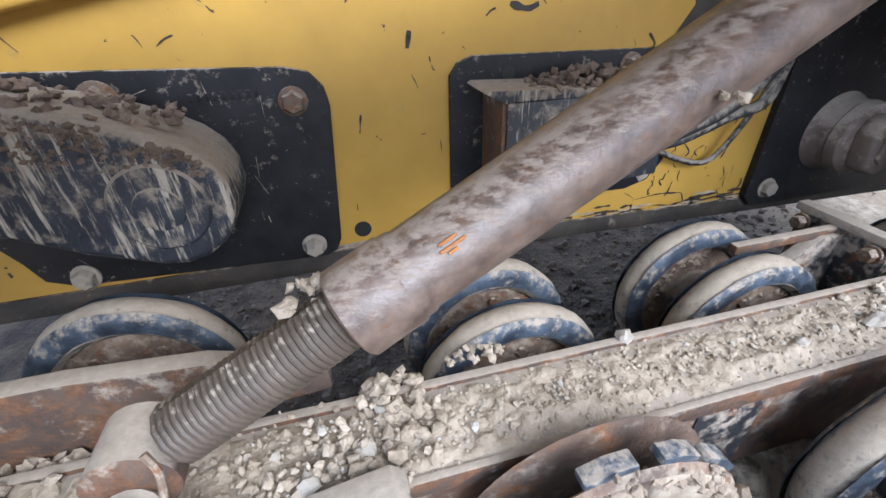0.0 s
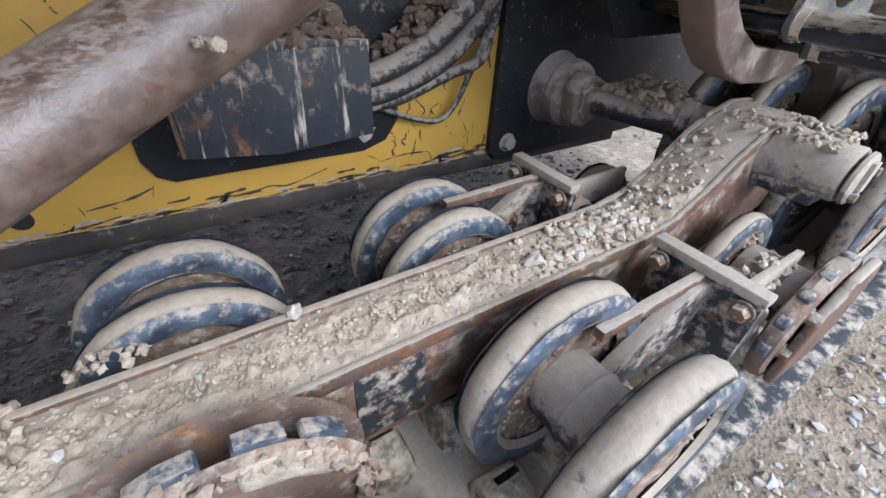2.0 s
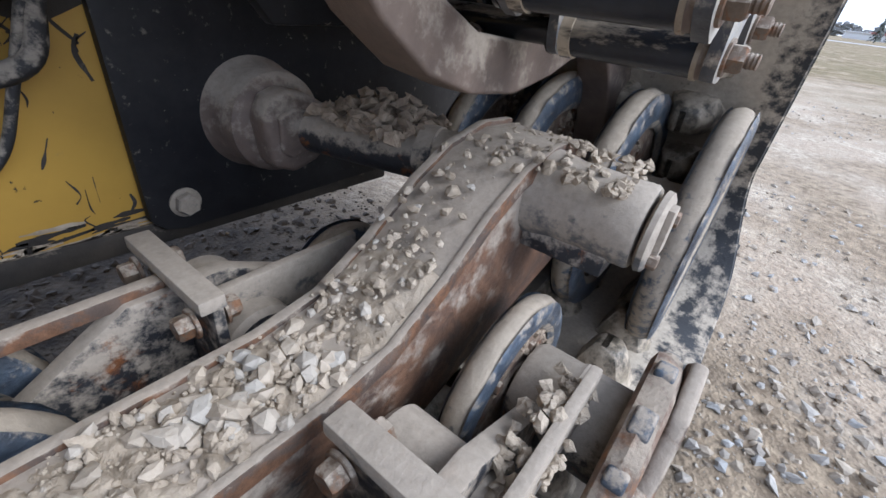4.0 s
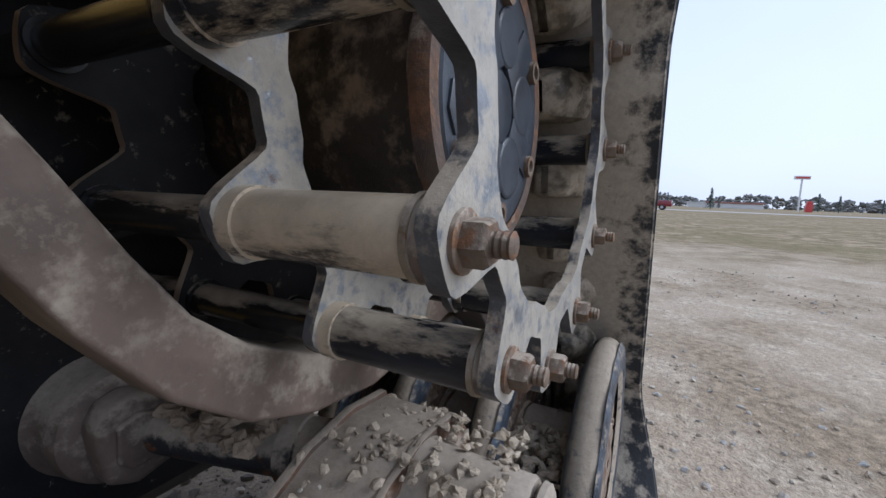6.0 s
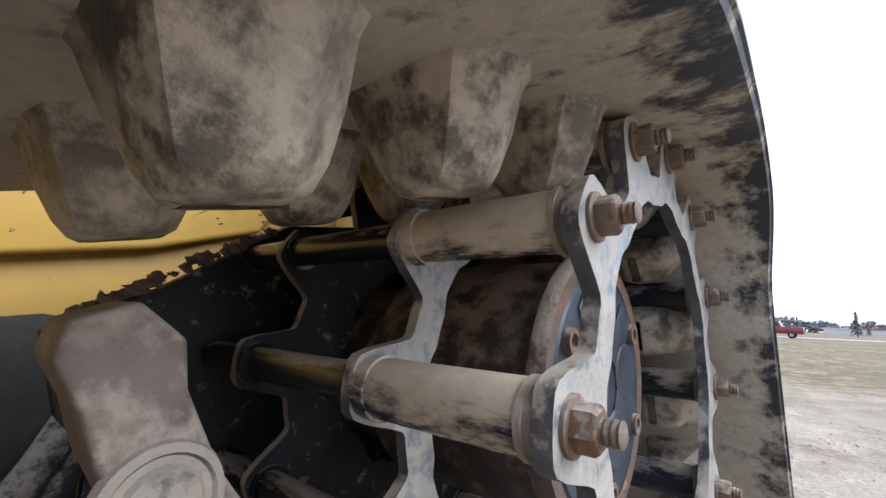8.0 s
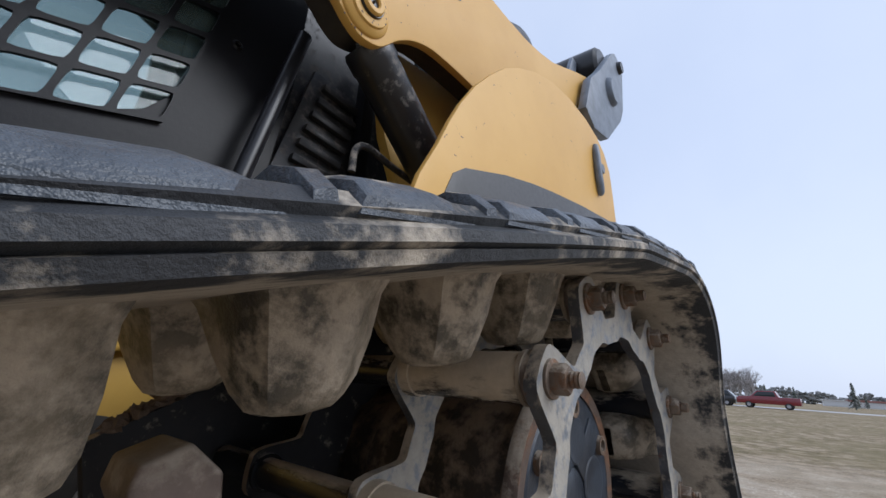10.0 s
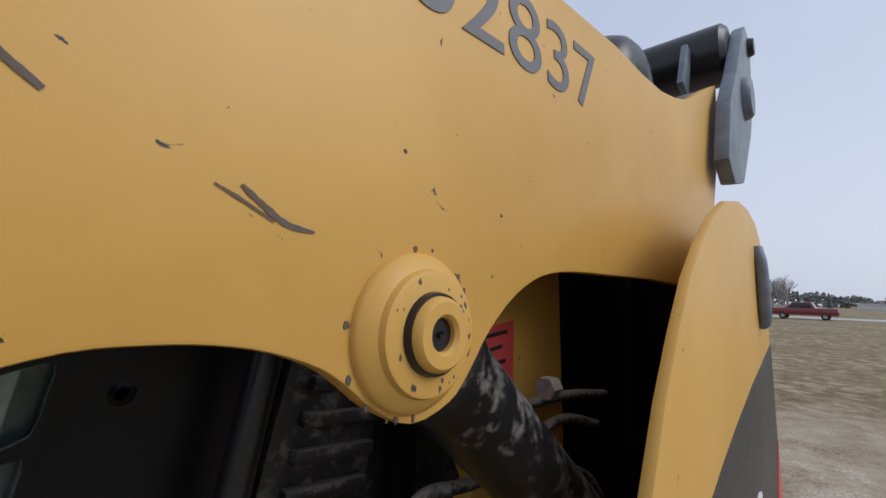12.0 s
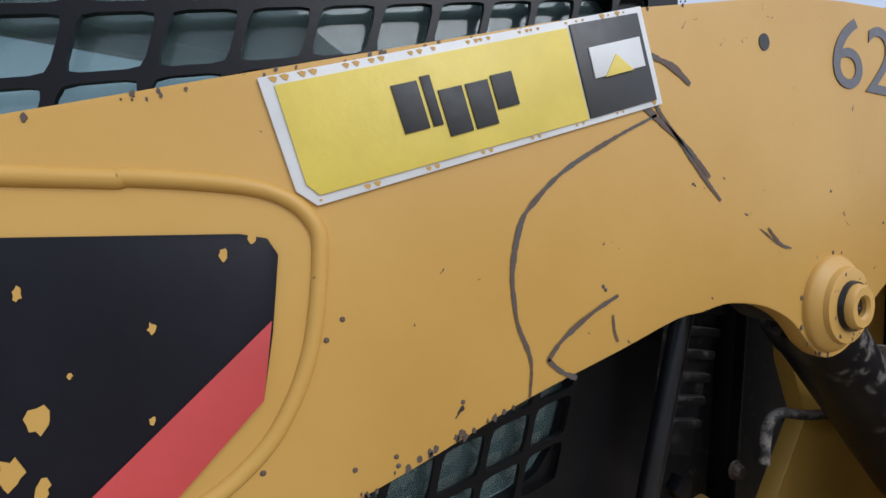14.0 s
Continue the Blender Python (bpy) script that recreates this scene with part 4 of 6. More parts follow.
hoses = (((0.5, 0.66, 0.43), (0.62, 0.655, 0.45), (0.74, 0.66, 0.51), (0.84, 0.67, 0.6), (0.9, 0.7, 0.7)),
         ((0.5, 0.66, 0.4), (0.62, 0.66, 0.41), (0.75, 0.665, 0.46), (0.85, 0.68, 0.55), (0.92, 0.7, 0.68)),
         ((0.52, 0.67, 0.38), (0.64, 0.675, 0.385), (0.76, 0.68, 0.42), (0.835, 0.68, 0.44), (0.86, 0.685, 0.5), (0.9, 0.7, 0.66)))
for k, line in enumerate(hoses):
    part("hose", swept(line, (0.02, 0.019, 0.012)[k], 14), HOSE, loader, "dust-caked hydraulic hose")
part("cable", swept([(0.55, 0.69, 0.375), (0.6, 0.695, 0.37), (0.68, 0.7, 0.335), (0.75, 0.7, 0.318), (0.79, 0.698, 0.345), (0.82, 0.685, 0.42), (0.85, 0.68, 0.5)], 0.006, 10), HOSE, loader, "thin dusty cable hanging on the chassis")
# Beyond x = 1.45 the black plate paints the shade on the yellow chassis.
plate = part("axle_plate_and_shade", prism([(0.912, 0.21), (0.912, 0.72), (1.89, 0.72), (1.89, 0.21), (1.45, 0.182), (0.96, 0.182), (0.93, 0.19)], 0.704, 0.7235, 0.004), BLACK, chassis, "black axle mounting plate with dust scuffs, its rear part standing in for shade")
part("bolt", hexagon((0.965, 0.704, 0.228), (0, -1, 0), 0.032, 0.014, 0.3, 0.004), GREY_STEEL, plate, "dusty bolt head")


def mark(parent, y, line, width, material, label=""):
    """A scratch or scrape lying on a face that looks towards -y."""
    pts = rounded([(x, y, z) for x, z in line], 6)
    bm = bmesh.new()
    left, right = [], []
    for i, q in enumerate(pts):
        along = (pts[min(i + 1, len(pts) - 1)] - pts[max(i - 1, 0)]).normalized()
        side = Vector((-along.z, 0, along.x))
        k = width * (0.7 + 0.8 * noise.noise(q * 70)) * (0.3 + 0.7 * math.sin(math.pi * (i + 0.6) / (len(pts) + 0.2)) ** 0.5)
        left.append(bm.verts.new(q + side * k + Vector((0, -0.0007, 0))))
        right.append(bm.verts.new(q - side * k + Vector((0, -0.0007, 0))))
    for i in range(len(pts) - 1):
        bm.faces.new((left[i], left[i + 1], right[i + 1], right[i]))
    return part("scratch", bm, material, parent, label)


rs = random.Random(77)
for i in range(70):
    x, z = rs.uniform(-0.5, 0.9), rs.uniform(0.24, 0.8)
    a, n = rs.uniform(0.4, 2.7), rs.uniform(0.006, 0.03)
    mark(chassis, 0.722, [(x, z), (x + n * 0.5 * math.cos(a), z + n * 0.5 * math.sin(a) + 0.002), (x + n * math.cos(a), z + n * math.sin(a))], rs.uniform(0.0006, 0.0022), GRIME_SHADE)
for line, w in (([(-0.46, 0.72), (-0.42, 0.66), (-0.38, 0.6)], 0.0015), ([(-0.5, 0.675), (-0.4, 0.672), (-0.33, 0.671)], 0.0012), ([(0.33, 0.225), (0.38, 0.238), (0.42, 0.232), (0.5, 0.25)], 0.002),
                ([(0.1, 0.262), (0.16, 0.268), (0.2, 0.28)], 0.0025), ([(0.62, 0.24), (0.68, 0.245), (0.74, 0.24)], 0.003), ([(0.04, 0.45), (0.045, 0.48)], 0.002), ([(0.3, 0.63), (0.33, 0.622), (0.35, 0.628)], 0.006), ([(0.13, 0.575), (0.135, 0.6)], 0.005)):
    mark(chassis, 0.722, line, w, GRIME_SHADE, "dark scratch in the yellow paint")
stain = [(0.64, 0.5), (0.62, 0.56), (0.65, 0.62), (0.63, 0.7), (0.7, 0.78), (0.85, 0.8), (0.911, 0.8), (0.911, 0.5), (0.86, 0.47), (0.8, 0.49), (0.74, 0.45), (0.69, 0.47)]
part("grime_stain", prism([(x + 0.006 * math.sin(31 * z), z + 0.006 * math.sin(47 * x)) for x, z in stain], 0.7205, 0.7225, 0.0005), GRIME_SHADE, chassis, "black grime stain on the yellow plate behind the hoses")
for i in range(26):
    x, z = rs.uniform(0.56, 0.9), rs.uniform(0.42, 0.78)
    mark(chassis, 0.7216, [(x, z), (x + rs.uniform(-0.02, 0.02), z - 0.02), (x + rs.uniform(-0.03, 0.03), z - rs.uniform(0.03, 0.06))], rs.uniform(0.0012, 0.004), GRIME_SHADE)
for i in range(24):
    x, z = rs.uniform(-0.45, -0.03), rs.uniform(0.25, 0.55)
    a, n = rs.uniform(0.2, 2.9), rs.uniform(0.008, 0.04)
    mark(plate_front, 0.712, [(x, z), (x + n * 0.5 * math.cos(a), z + n * 0.5 * math.sin(a)), (x + n * math.cos(a), z + n * math.sin(a))], rs.uniform(0.0003, 0.0009), GREY_STEEL)

# fork that carries the drive motor
fork = [(0.822, 0.735), (0.812, 0.765), (0.798, 0.79), (0.802, 0.81), (0.833, 0.822), (0.86, 0.8), (0.864, 0.77), (0.888, 0.72), (0.915, 0.683), (0.95, 0.632), (0.985, 0.587), (1.03, 0.553), (1.1, 0.522), (1.2, 0.512), (1.29, 0.528), (1.38, 0.57), (1.46, 0.61), (1.6, 0.61),
        (1.65, 0.5), (1.66, 0.27), (1.59, 0.27), (1.575, 0.36), (1.54, 0.43), (1.5, 0.47), (1.43, 0.505), (1.38, 0.5), (1.28, 0.47), (1.19, 0.456), (1.1, 0.464), (1.03, 0.487), (0.97, 0.53), (0.92, 0.59), (0.886, 0.643), (0.84, 0.7)]
carrier = part("motor_fork", prism(fork, 0.285, 0.345, 0.005, 3), FORK, loader, "brown curved steel fork carrying the drive motor")
part("fork_boss", turned([(-0.006, 0.014), (-0.007, 0.02), (-0.003, 0.0225), (-0.003, 0.027), (-0.006, 0.029), (-0.004, 0.034), (0.003, 0.036)], (0.856, 0.285, 0.708), (0, 1, 0), 30), GREY_STEEL, carrier, "mud-rimmed round boss")

# Added black plate in place of the deep shade between fork and chassis.
part("shade_plate", prism([(0.82, 0.795), (0.906, 0.838), (1.042, 0.929), (1.4, 0.99), (1.45, 0.5), (1.02, 0.5), (0.92, 0.62), (0.84, 0.72)], 0.5, 0.52, 0.004), BLACK, loader, "added black plate behind the drive sprocket, standing in for deep shade")

# drive sprocket: star plates, sleeves, tubes, nuts
SX, SZ, SR = 1.192, 0.756, 0.228
ANG = [3.083 + k * math.pi / 6 for k in range(12)]


def star(y0, y1, ear, waist, inner):
    """A ring plate with an ear at each of twelve rollers and a scalloped edge between them."""
    bm = bmesh.new()
    out, inn = [], []
    for k in range(12):
        a = ANG[k]
        for i in range(24):
            da = (i / 24 - 0.5) * math.pi / 6
            s = min(max((0.19 - abs(da)) / 0.12, 0.0), 1.0)
            s = s * s * (3 - 2 * s)
            rr = waist + (SR + ear * math.cos(5 * da) - waist) * s
            ri = inner - 0.006 * (1 - s)
            out.append((SX + rr * math.cos(a + da), SZ + rr * math.sin(a + da)))
            inn.append((SX + ri * math.cos(a + da), SZ + ri * math.sin(a + da)))
    rows = [[bm.verts.new((x, y, z)) for x, z in line] for y, line in ((y0, out), (y1, out), (y1, inn), (y0, inn))]
    n = len(out)
    for a, b in zip(rows, rows[1:] + rows[:1]):
        for i in range(n):
            bm.faces.new((a[i], a[(i + 1) % n], b[(i + 1) % n], b[i]))
    return softened(bm, 0.0014, 1, 60)


wheel = part("drive_sprocket", star(0.088, 0.099, 0.021, SR - 0.03, SR - 0.05), RING, loader, "dusty steel roller drive sprocket with twelve rollers")
second = part("star_plate", star(0.232, 0.242, 0.021, SR - 0.032, SR - 0.056), RING, wheel, "second star-shaped steel plate")
for ob in (wheel, second):
    ob.data.materials.append(RING_EDGE)
    for f in ob.data.polygons:
        f.material_index = 1 if abs(f.normal.y) < 0.4 else 0
third = part("star_plate", star(0.4, 0.409, 0.02, SR - 0.034, 0.13), BLACK, wheel, "dark inner star plate with edge highlight in its colour")
# Lighter brown on the edge faces paints in their highlight.
third.data.materials.append(FORK)
for f in third.data.polygons:
    f.material_index = 1 if abs(f.normal.y) < 0.4 else 0
sleeve_bm, tube_bm, nut_bm = (joined(pipe((0, 0.105, 0), (0, 0.222, 0), 0.0205, 0.004, 28), rod((0, 0.09, 0), (0, 0.24, 0), 0.009, 16)), joined(rod((0, 0.242, 0), (0, 0.495, 0), 0.015, 22), pipe((0, 0.2425, 0), (0, 0.247, 0), 0.0215, 0.003, 24), pipe((0, 0.396, 0), (0, 0.4, 0), 0.019, 0.003, 24)),
                              hexagon((0, 0.088, 0), (0, -1, 0), 0.021, 0.012, 0.2, 0.003, 0.01, 0.0066))


def shared(name, bm, material):
    bmesh.ops.recalc_face_normals(bm, faces=bm.faces[:])
    for f in bm.faces:
        f.smooth = True
    mesh = bpy.data.meshes.new(name)
    bm.to_mesh(mesh)
    bm.free()
    mesh.set_sharp_from_angle(angle=radians(38))
    mesh.materials.append(material)
    return mesh


dark_sleeve_mesh = shared("sleeve", joined(pipe((0, 0.105, 0), (0, 0.222, 0), 0.0205, 0.004, 28), rod((0, 0.09, 0), (0, 0.24, 0), 0.009, 16)), SLEEVE_DARK)
sleeve_mesh, tube_mesh, nut_mesh = shared("sleeve", sleeve_bm, SLEEVE), shared("tube", tube_bm, TUBE), shared("nut", nut_bm, NUT)
boss_mesh = shared("ear_boss", turned([(0.0, 0.0175), (0.001, 0.0205), (0.009, 0.021), (0.011, 0.019)], (0, 0.0985, 0), (0, 1, 0), 24), FORK)
rim_mesh = shared("sleeve_rim", pipe((0, 0.1045, 0), (0, 0.1085, 0), 0.0222, 0.0045, 28), RIM_TAN)
collar_mesh = shared("sleeve_collar", pipe((0, 0.22, 0), (0, 0.233, 0), 0.0225, 0.006, 24), SLEEVE)
for k, a in enumerate(ANG):
    for name, mesh in (("sleeve", dark_sleeve_mesh if 2 <= k <= 9 else sleeve_mesh), ("tube", tube_mesh), ("nut", nut_mesh), ("sleeve_collar", collar_mesh), ("ear_boss", boss_mesh), ("sleeve_rim", rim_mesh)):
        ob = new(name, mesh)
        ob.parent = wheel
        ob.matrix_basis = Matrix.Translation((SX + SR * math.cos(a), 0, SZ + SR * math.sin(a))) @ Matrix.Rotation(k * 1.1, 4, "Y")
motor = part("drive_motor", turned([(0.0, 0.116), (0.0, 0.131), (0.012, 0.133), (0.016, 0.126), (0.2, 0.126), (0.205, 0.105), (0.3, 0.1), (0.55, 0.1)], (SX, 0.155, SZ), (0, 1, 0), 56), DRUM, loader, "brown and black hydraulic drive motor drum with a rusty rim")
part("rim", turned([(-0.003, 0.116), (-0.004, 0.13), (0.004, 0.134), (0.01, 0.134)], (SX, 0.155, SZ), (0, 1, 0), 56, close=False), RUST, motor, "rusty rim ring")
part("face", turned([(-0.001, 0.115), (-0.004, 0.112), (-0.004, 0.062), (-0.002, 0.058), (-0.002, 0.034), (-0.005, 0.03), (-0.005, 0.004)], (SX, 0.155, SZ), (0, 1, 0), 48), DRUM_FACE, motor, "blue-black motor end face")
for a, q, rr in ((0.2, 0.06, 0.03), (1.45, 0.062, 0.026), (2.75, 0.06, 0.03), (4.0, 0.062, 0.026), (5.2, 0.06, 0.03)):
    part("cover_disc", turned([(-0.0075, rr * 0.86), (-0.0075, rr * 0.93), (-0.006, rr), (0.0, rr)], (SX + q * math.cos(a), 0.155, SZ + q * math.sin(a)), (0, 1, 0), 28), DRUM_FACE, motor, "round blue-black cover")
for k in range(5):
    a = 0.82 + k * 1.2566
    ring = [(SX + q * math.cos(a + d), SZ + q * math.sin(a + d)) for q, d in ((0.036, -0.5), (0.1, -0.2), (0.106, 0.0), (0.1, 0.2), (0.036, 0.5))]
    part("web", prism(ring, 0.1485, 0.156, 0.002), DRUM_FACE, motor)
for i in range(6):
    a = 0.55 + i * math.pi / 3
    part("bolt", turned([(-0.006, 0.003), (-0.006, 0.006), (-0.013, 0.007), (-0.013, 0.0115), (0.01, 0.0125)], (SX + 0.098 * math.cos(a), 0.157, SZ + 0.098 * math.sin(a)), (0, 1, 0), 16), NUT, motor, "rusty socket bolt")

# rubber track: belt, outside treads and inside lugs round the wheels
BELT = 0.014
LUG_X = 0.925
RS, RI, RF = SR + 0.012, 0.216, 0.204


def belt_path():
    """Points and outward normals along the belt's inside face."""
    pts = []

    def turn(cx, cz, r, a0, a1, n, slack=0.0):
        for i in range(n):
            a = a0 + (a1 - a0) * i / (n - 1)
            q = r + slack * math.sin(math.pi * i / (n - 1)) ** 2
            pts.append((Vector((cx + q * math.cos(a), cz + q * math.sin(a))), Vector((math.cos(a), math.sin(a)))))

    turn(-0.66, 0.5, RF, radians(250), radians(93), 22)
    for i in range(9):
        a, s = radians(93.5 + 11 * i / 8), 0.05 * i
        pts.append((Vector((0.15 + s, 0.7585 + 0.13 * s + 0.18 * s * s)), Vector((math.cos(a), math.sin(a)))))
    for i in range(6):
        a, x = radians(104 - 0.4 * i), 0.63 + 0.075 * i
        pts.append((Vector((x, 0.857 + 0.31 * (x - 0.6) - 0.08 * (x - 0.6) ** 2)), Vector((math.cos(a), math.sin(a)))))
    turn(SX, SZ, RS, radians(98), radians(14), 22, 0.02)
    turn(1.53, 0.235, RI, radians(14), radians(-88), 18)
    turn(-0.1, 0.2, 0.212, radians(270), radians(255), 4)
    return pts


def resampled(pts, step):
    line = [p for p, n in pts] + [pts[0][0]]
    nor = [n for p, n in pts] + [pts[0][1]]
    out = []
    total = sum((b - a).length for a, b in zip(line, line[1:]))
    count = round(total / step)
    step = total / count
    want = 0.0
    run = 0.0
    for (a, b), (na, nb) in zip(zip(line, line[1:]), zip(nor, nor[1:])):
        d = (b - a).length
        while want < run + d - 1e-9 and len(out) < count:
            k = (want - run) / d
            out.append((a + (b - a) * k, (na + (nb - na) * k).normalized()))
            want += step
        run += d
    return out


def edge_y(z):
    """The belt's outer edge: it leans out a little at the bottom."""
    k = min(max((z - 0.02) / 0.3, 0.0), 1.0)
    j = min(max((z - 0.85) / 0.13, 0.0), 1.0)
    return -0.035 + 0.06 * k * k * (3 - 2 * k) - 0.011 * j * j * (3 - 2 * j)


WIDE = 0.5
path = resampled(belt_path(), 0.02)
bm = bmesh.new()
section = [(0.0, 0.0), (0.012, -0.001), (0.06, 0.0), (WIDE - 0.06, 0.0), (WIDE - 0.006, 0.0), (WIDE, 0.004), (WIDE, BELT - 0.004), (WIDE - 0.008, BELT), (0.034, BELT), (0.024, BELT + 0.007),
           (0.012, BELT + 0.009), (0.003, BELT + 0.006), (-0.002, BELT + 0.001), (0.0, BELT - 0.0015), (-0.004, BELT - 0.004), (-0.004, BELT - 0.008), (0.0, BELT - 0.0095), (-0.002, 0.004)]
rows = []
for p, n in path:
    y0 = edge_y(p.y)
    rows.append([bm.verts.new((p.x + n.x * h, y0 + w, p.y + n.y * h)) for w, h in section])
for i in range(len(rows)):
    a, b = rows[i], rows[(i + 1) % len(rows)]
    for j in range(len(section)):
        bm.faces.new((a[j], a[(j + 1) % len(section)], b[(j + 1) % len(section)], b[j]))
track = part("rubber_track", bm, RUBBER, loader, "dusty black rubber track with block treads and drive lugs", sharp=50)


def drive_lug():
    """A drive lug standing on z = 0: a tall tooth with a flat worn tip and a nose towards the belt's edge."""
    bm = bmesh.new()

    def level(z, half, y0, y1, nose):
        pts = [(-nose, y0), (nose, y0), (half * 0.9, y0 + 0.012), (half, y0 + 0.03), (half, y1 - 0.014), (half * 0.8, y1), (-half * 0.8, y1), (-half, y1 - 0.014), (-half, y0 + 0.03), (-half * 0.9, y0 + 0.012)]
        return [bm.verts.new((x, y, z)) for x, y in pts]

    rows = [level(*q) for q in ((-0.002, 0.041, -0.002, 0.098, 0.014), (0.006, 0.0375, 0.003, 0.094, 0.012), (0.03, 0.034, 0.011, 0.086, 0.008), (0.05, 0.0295, 0.02, 0.078, 0.006), (0.06, 0.025, 0.027, 0.072, 0.008), (0.063, 0.019, 0.033, 0.066, 0.009))]
    n = len(rows[0])
    for a, b in zip(rows, rows[1:]):
        for i in range(n):
            bm.faces.new((a[i], a[(i + 1) % n], b[(i + 1) % n], b[i]))
    bm.faces.new(rows[0][::-1])
    bm.faces.new(rows[-1])
    return shared("drive_lug", bm, LUG)


def tread_rows(stations, name):
    """A tread bar from (y, half width, height) stations, with rounded shoulders and a worn, uneven top."""
    bm = bmesh.new()
    rows = []
    for y, wide, high in stations:
        line = [(-wide, -0.001), (-wide * 0.95, high * 0.5), (-wide * 0.9, high * 0.88), (-wide * 0.78, high), (-wide * 0.3, high * 1.02), (wide * 0.3, high), (wide * 0.78, high * 0.99), (wide * 0.9, high * 0.88), (wide * 0.95, high * 0.5), (wide, -0.001)]
        rows.append([bm.verts.new((x + 0.0016 * noise.noise(Vector((y * 40, x * 30, 4))) , y, z + (0.0022 * noise.noise(Vector((x, y, 0)) * 70) if z > 0 else 0))) for x, z in line])
    n = len(rows[0])
    for a, b in zip(rows, rows[1:]):
        for i in range(n - 1):
            bm.faces.new((a[i], b[i], b[i + 1], a[i + 1]))
        bm.faces.new((a[n - 1], b[n - 1], b[0], a[0]))
    bm.faces.new(rows[0])
    bm.faces.new(rows[-1][::-1])
    return shared(name, bm, TREAD)


inner = [(0.08 + 0.028 * i, 0.0215, 0.0225) for i in range(12)]
tread_mesh = tread_rows([(-0.001, 0.026, 0.004), (0.003, 0.0265, 0.009), (0.012, 0.0255, 0.0135), (0.024, 0.0235, 0.0165), (0.04, 0.0215, 0.0195), (0.058, 0.0205, 0.0215)] + inner
                        + [(0.425, 0.0205, 0.0215), (0.455, 0.0215, 0.018), (0.48, 0.025, 0.0125), (0.5, 0.026, 0.004)], "tread_bar")
rib_mesh = tread_rows([(0.07, 0.004, 0.006), (0.076, 0.0075, 0.016), (0.086, 0.0085, 0.0195)] + [(0.1 + 0.03 * i, 0.0088, 0.0205) for i in range(11)] + [(0.415, 0.0085, 0.0195), (0.425, 0.0075, 0.016), (0.431, 0.004, 0.006)], "tread_rib")
web_mesh = tread_rows([(-0.001, 0.0035, 0.003), (0.006, 0.004, 0.0095), (0.016, 0.0042, 0.012), (0.028, 0.0036, 0.011), (0.042, 0.002, 0.006), (0.05, 0.001, 0.001)], "tread_web")
lug_mesh = drive_lug()


def on_belt(mesh, name, p, n, lift, off, inside=False):
    ob = new(name, mesh)
    ob.parent = track
    out = Vector((n.x, 0, n.y)) * (-1 if inside else 1)
    across = Vector((0, 1, 0))
    m = Matrix((across.cross(out), across, out)).transposed().to_4x4()
    ob.matrix_basis = Matrix.Translation((p.x + n.x * lift, edge_y(p.y) + off, p.y + n.y * lift)) @ m


bars = resampled(belt_path(), 0.0348)
for i, (p, n) in enumerate(bars[:len(bars) // 2 * 2]):
    if i % 2:
        on_belt(rib_mesh, "tread_rib", p, n, BELT - 0.002, 0.0)
        on_belt(web_mesh, "tread_web", p, n, BELT + 0.002, 0.0)
    else:
        on_belt(tread_mesh, "tread_bar", p, n, BELT - 0.001, 0.0)
fine = resampled(belt_path(), 0.004)
start = min(range(len(fine)), key=lambda i: abs(fine[i][0].x - LUG_X) + (0 if fine[i][0].y > 0.8 else 9))
for i in range(start % 30, len(fine) - 20, 30):
    p, n = fine[i]
    for off in (0.083, 0.226):
        on_belt(lug_mesh, "drive_lug", p, n, 0.0, off, True)

# ---------------------------------------------------------------- upper machine: arm, tower, cab
AY = 0.516
arm_line = [(-0.6, 1.33), (0.3, 1.686), (0.43, 1.737), (0.739, 1.857), (0.95, 1.925), (1.07, 1.952), (1.2, 1.975), (1.36, 2.0), (1.52, 2.022), (1.66, 2.031), (1.78, 2.045), (1.89, 2.072), (2.0, 2.108), (2.12, 2.168),
            (2.25, 2.235), (2.4, 2.305), (2.41, 2.12), (2.2, 1.68), (1.97, 1.641), (1.7, 1.648), (1.48, 1.645), (1.36, 1.643), (1.285, 1.634), (1.23, 1.612), (1.185, 1.578), (1.155, 1.543), (1.13, 1.522), (1.087, 1.513),
            (1.05, 1.53), (1.03, 1.546), (1.007, 1.562), (0.973, 1.575), (0.943, 1.581), (0.914, 1.583), (0.885, 1.582), (0.851, 1.574), (0.816, 1.568), (0.744, 1.541), (0.643, 1.505), (0.565, 1.471), (0.505, 1.447), (0.3, 1.36), (-0.5, 1.0)]
arm_line = arm_line[:20] + [(q.x, q.z) for q in rounded([(x, 0, z) for x, z in arm_line[20:-2]], 3)] + arm_line[-2:]
arm = part("lift_arm", prism(arm_line, AY, AY + 0.022, 0.004), ARM_YELLOW, loader, "large yellow lift arm with scratches and a dealer decal")
# Dark web: the shade in the hollow behind the arm plate, as colour.
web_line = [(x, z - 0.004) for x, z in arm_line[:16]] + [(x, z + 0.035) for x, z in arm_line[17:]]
part("arm_shade_web", prism(web_line, AY + 0.0215, AY + 0.1, 0.002), GRIME_SHADE, arm, "inner web of the lift arm, coloured dark for the shade behind the plate")
PX, PZ = 1.087, 1.582
boss = part("pin_boss", turned([(0, 0.043), (0.001, 0.046), (0.006, 0.048), (0.0066, 0.0495), (0.0135, 0.0585), (0.0165, 0.0605), (0.022, 0.0605)], (PX, AY - 0.02, PZ), (0, 1, 0), 44), ARM_YELLOW, arm, "yellow welded pin boss")
part("pin_groove", turned([(-0.005, 0.03), (0.004, 0.032)], (PX, AY - 0.02, PZ), (0, 1, 0), 32), CYL_BLACK, boss, "black seal ring")
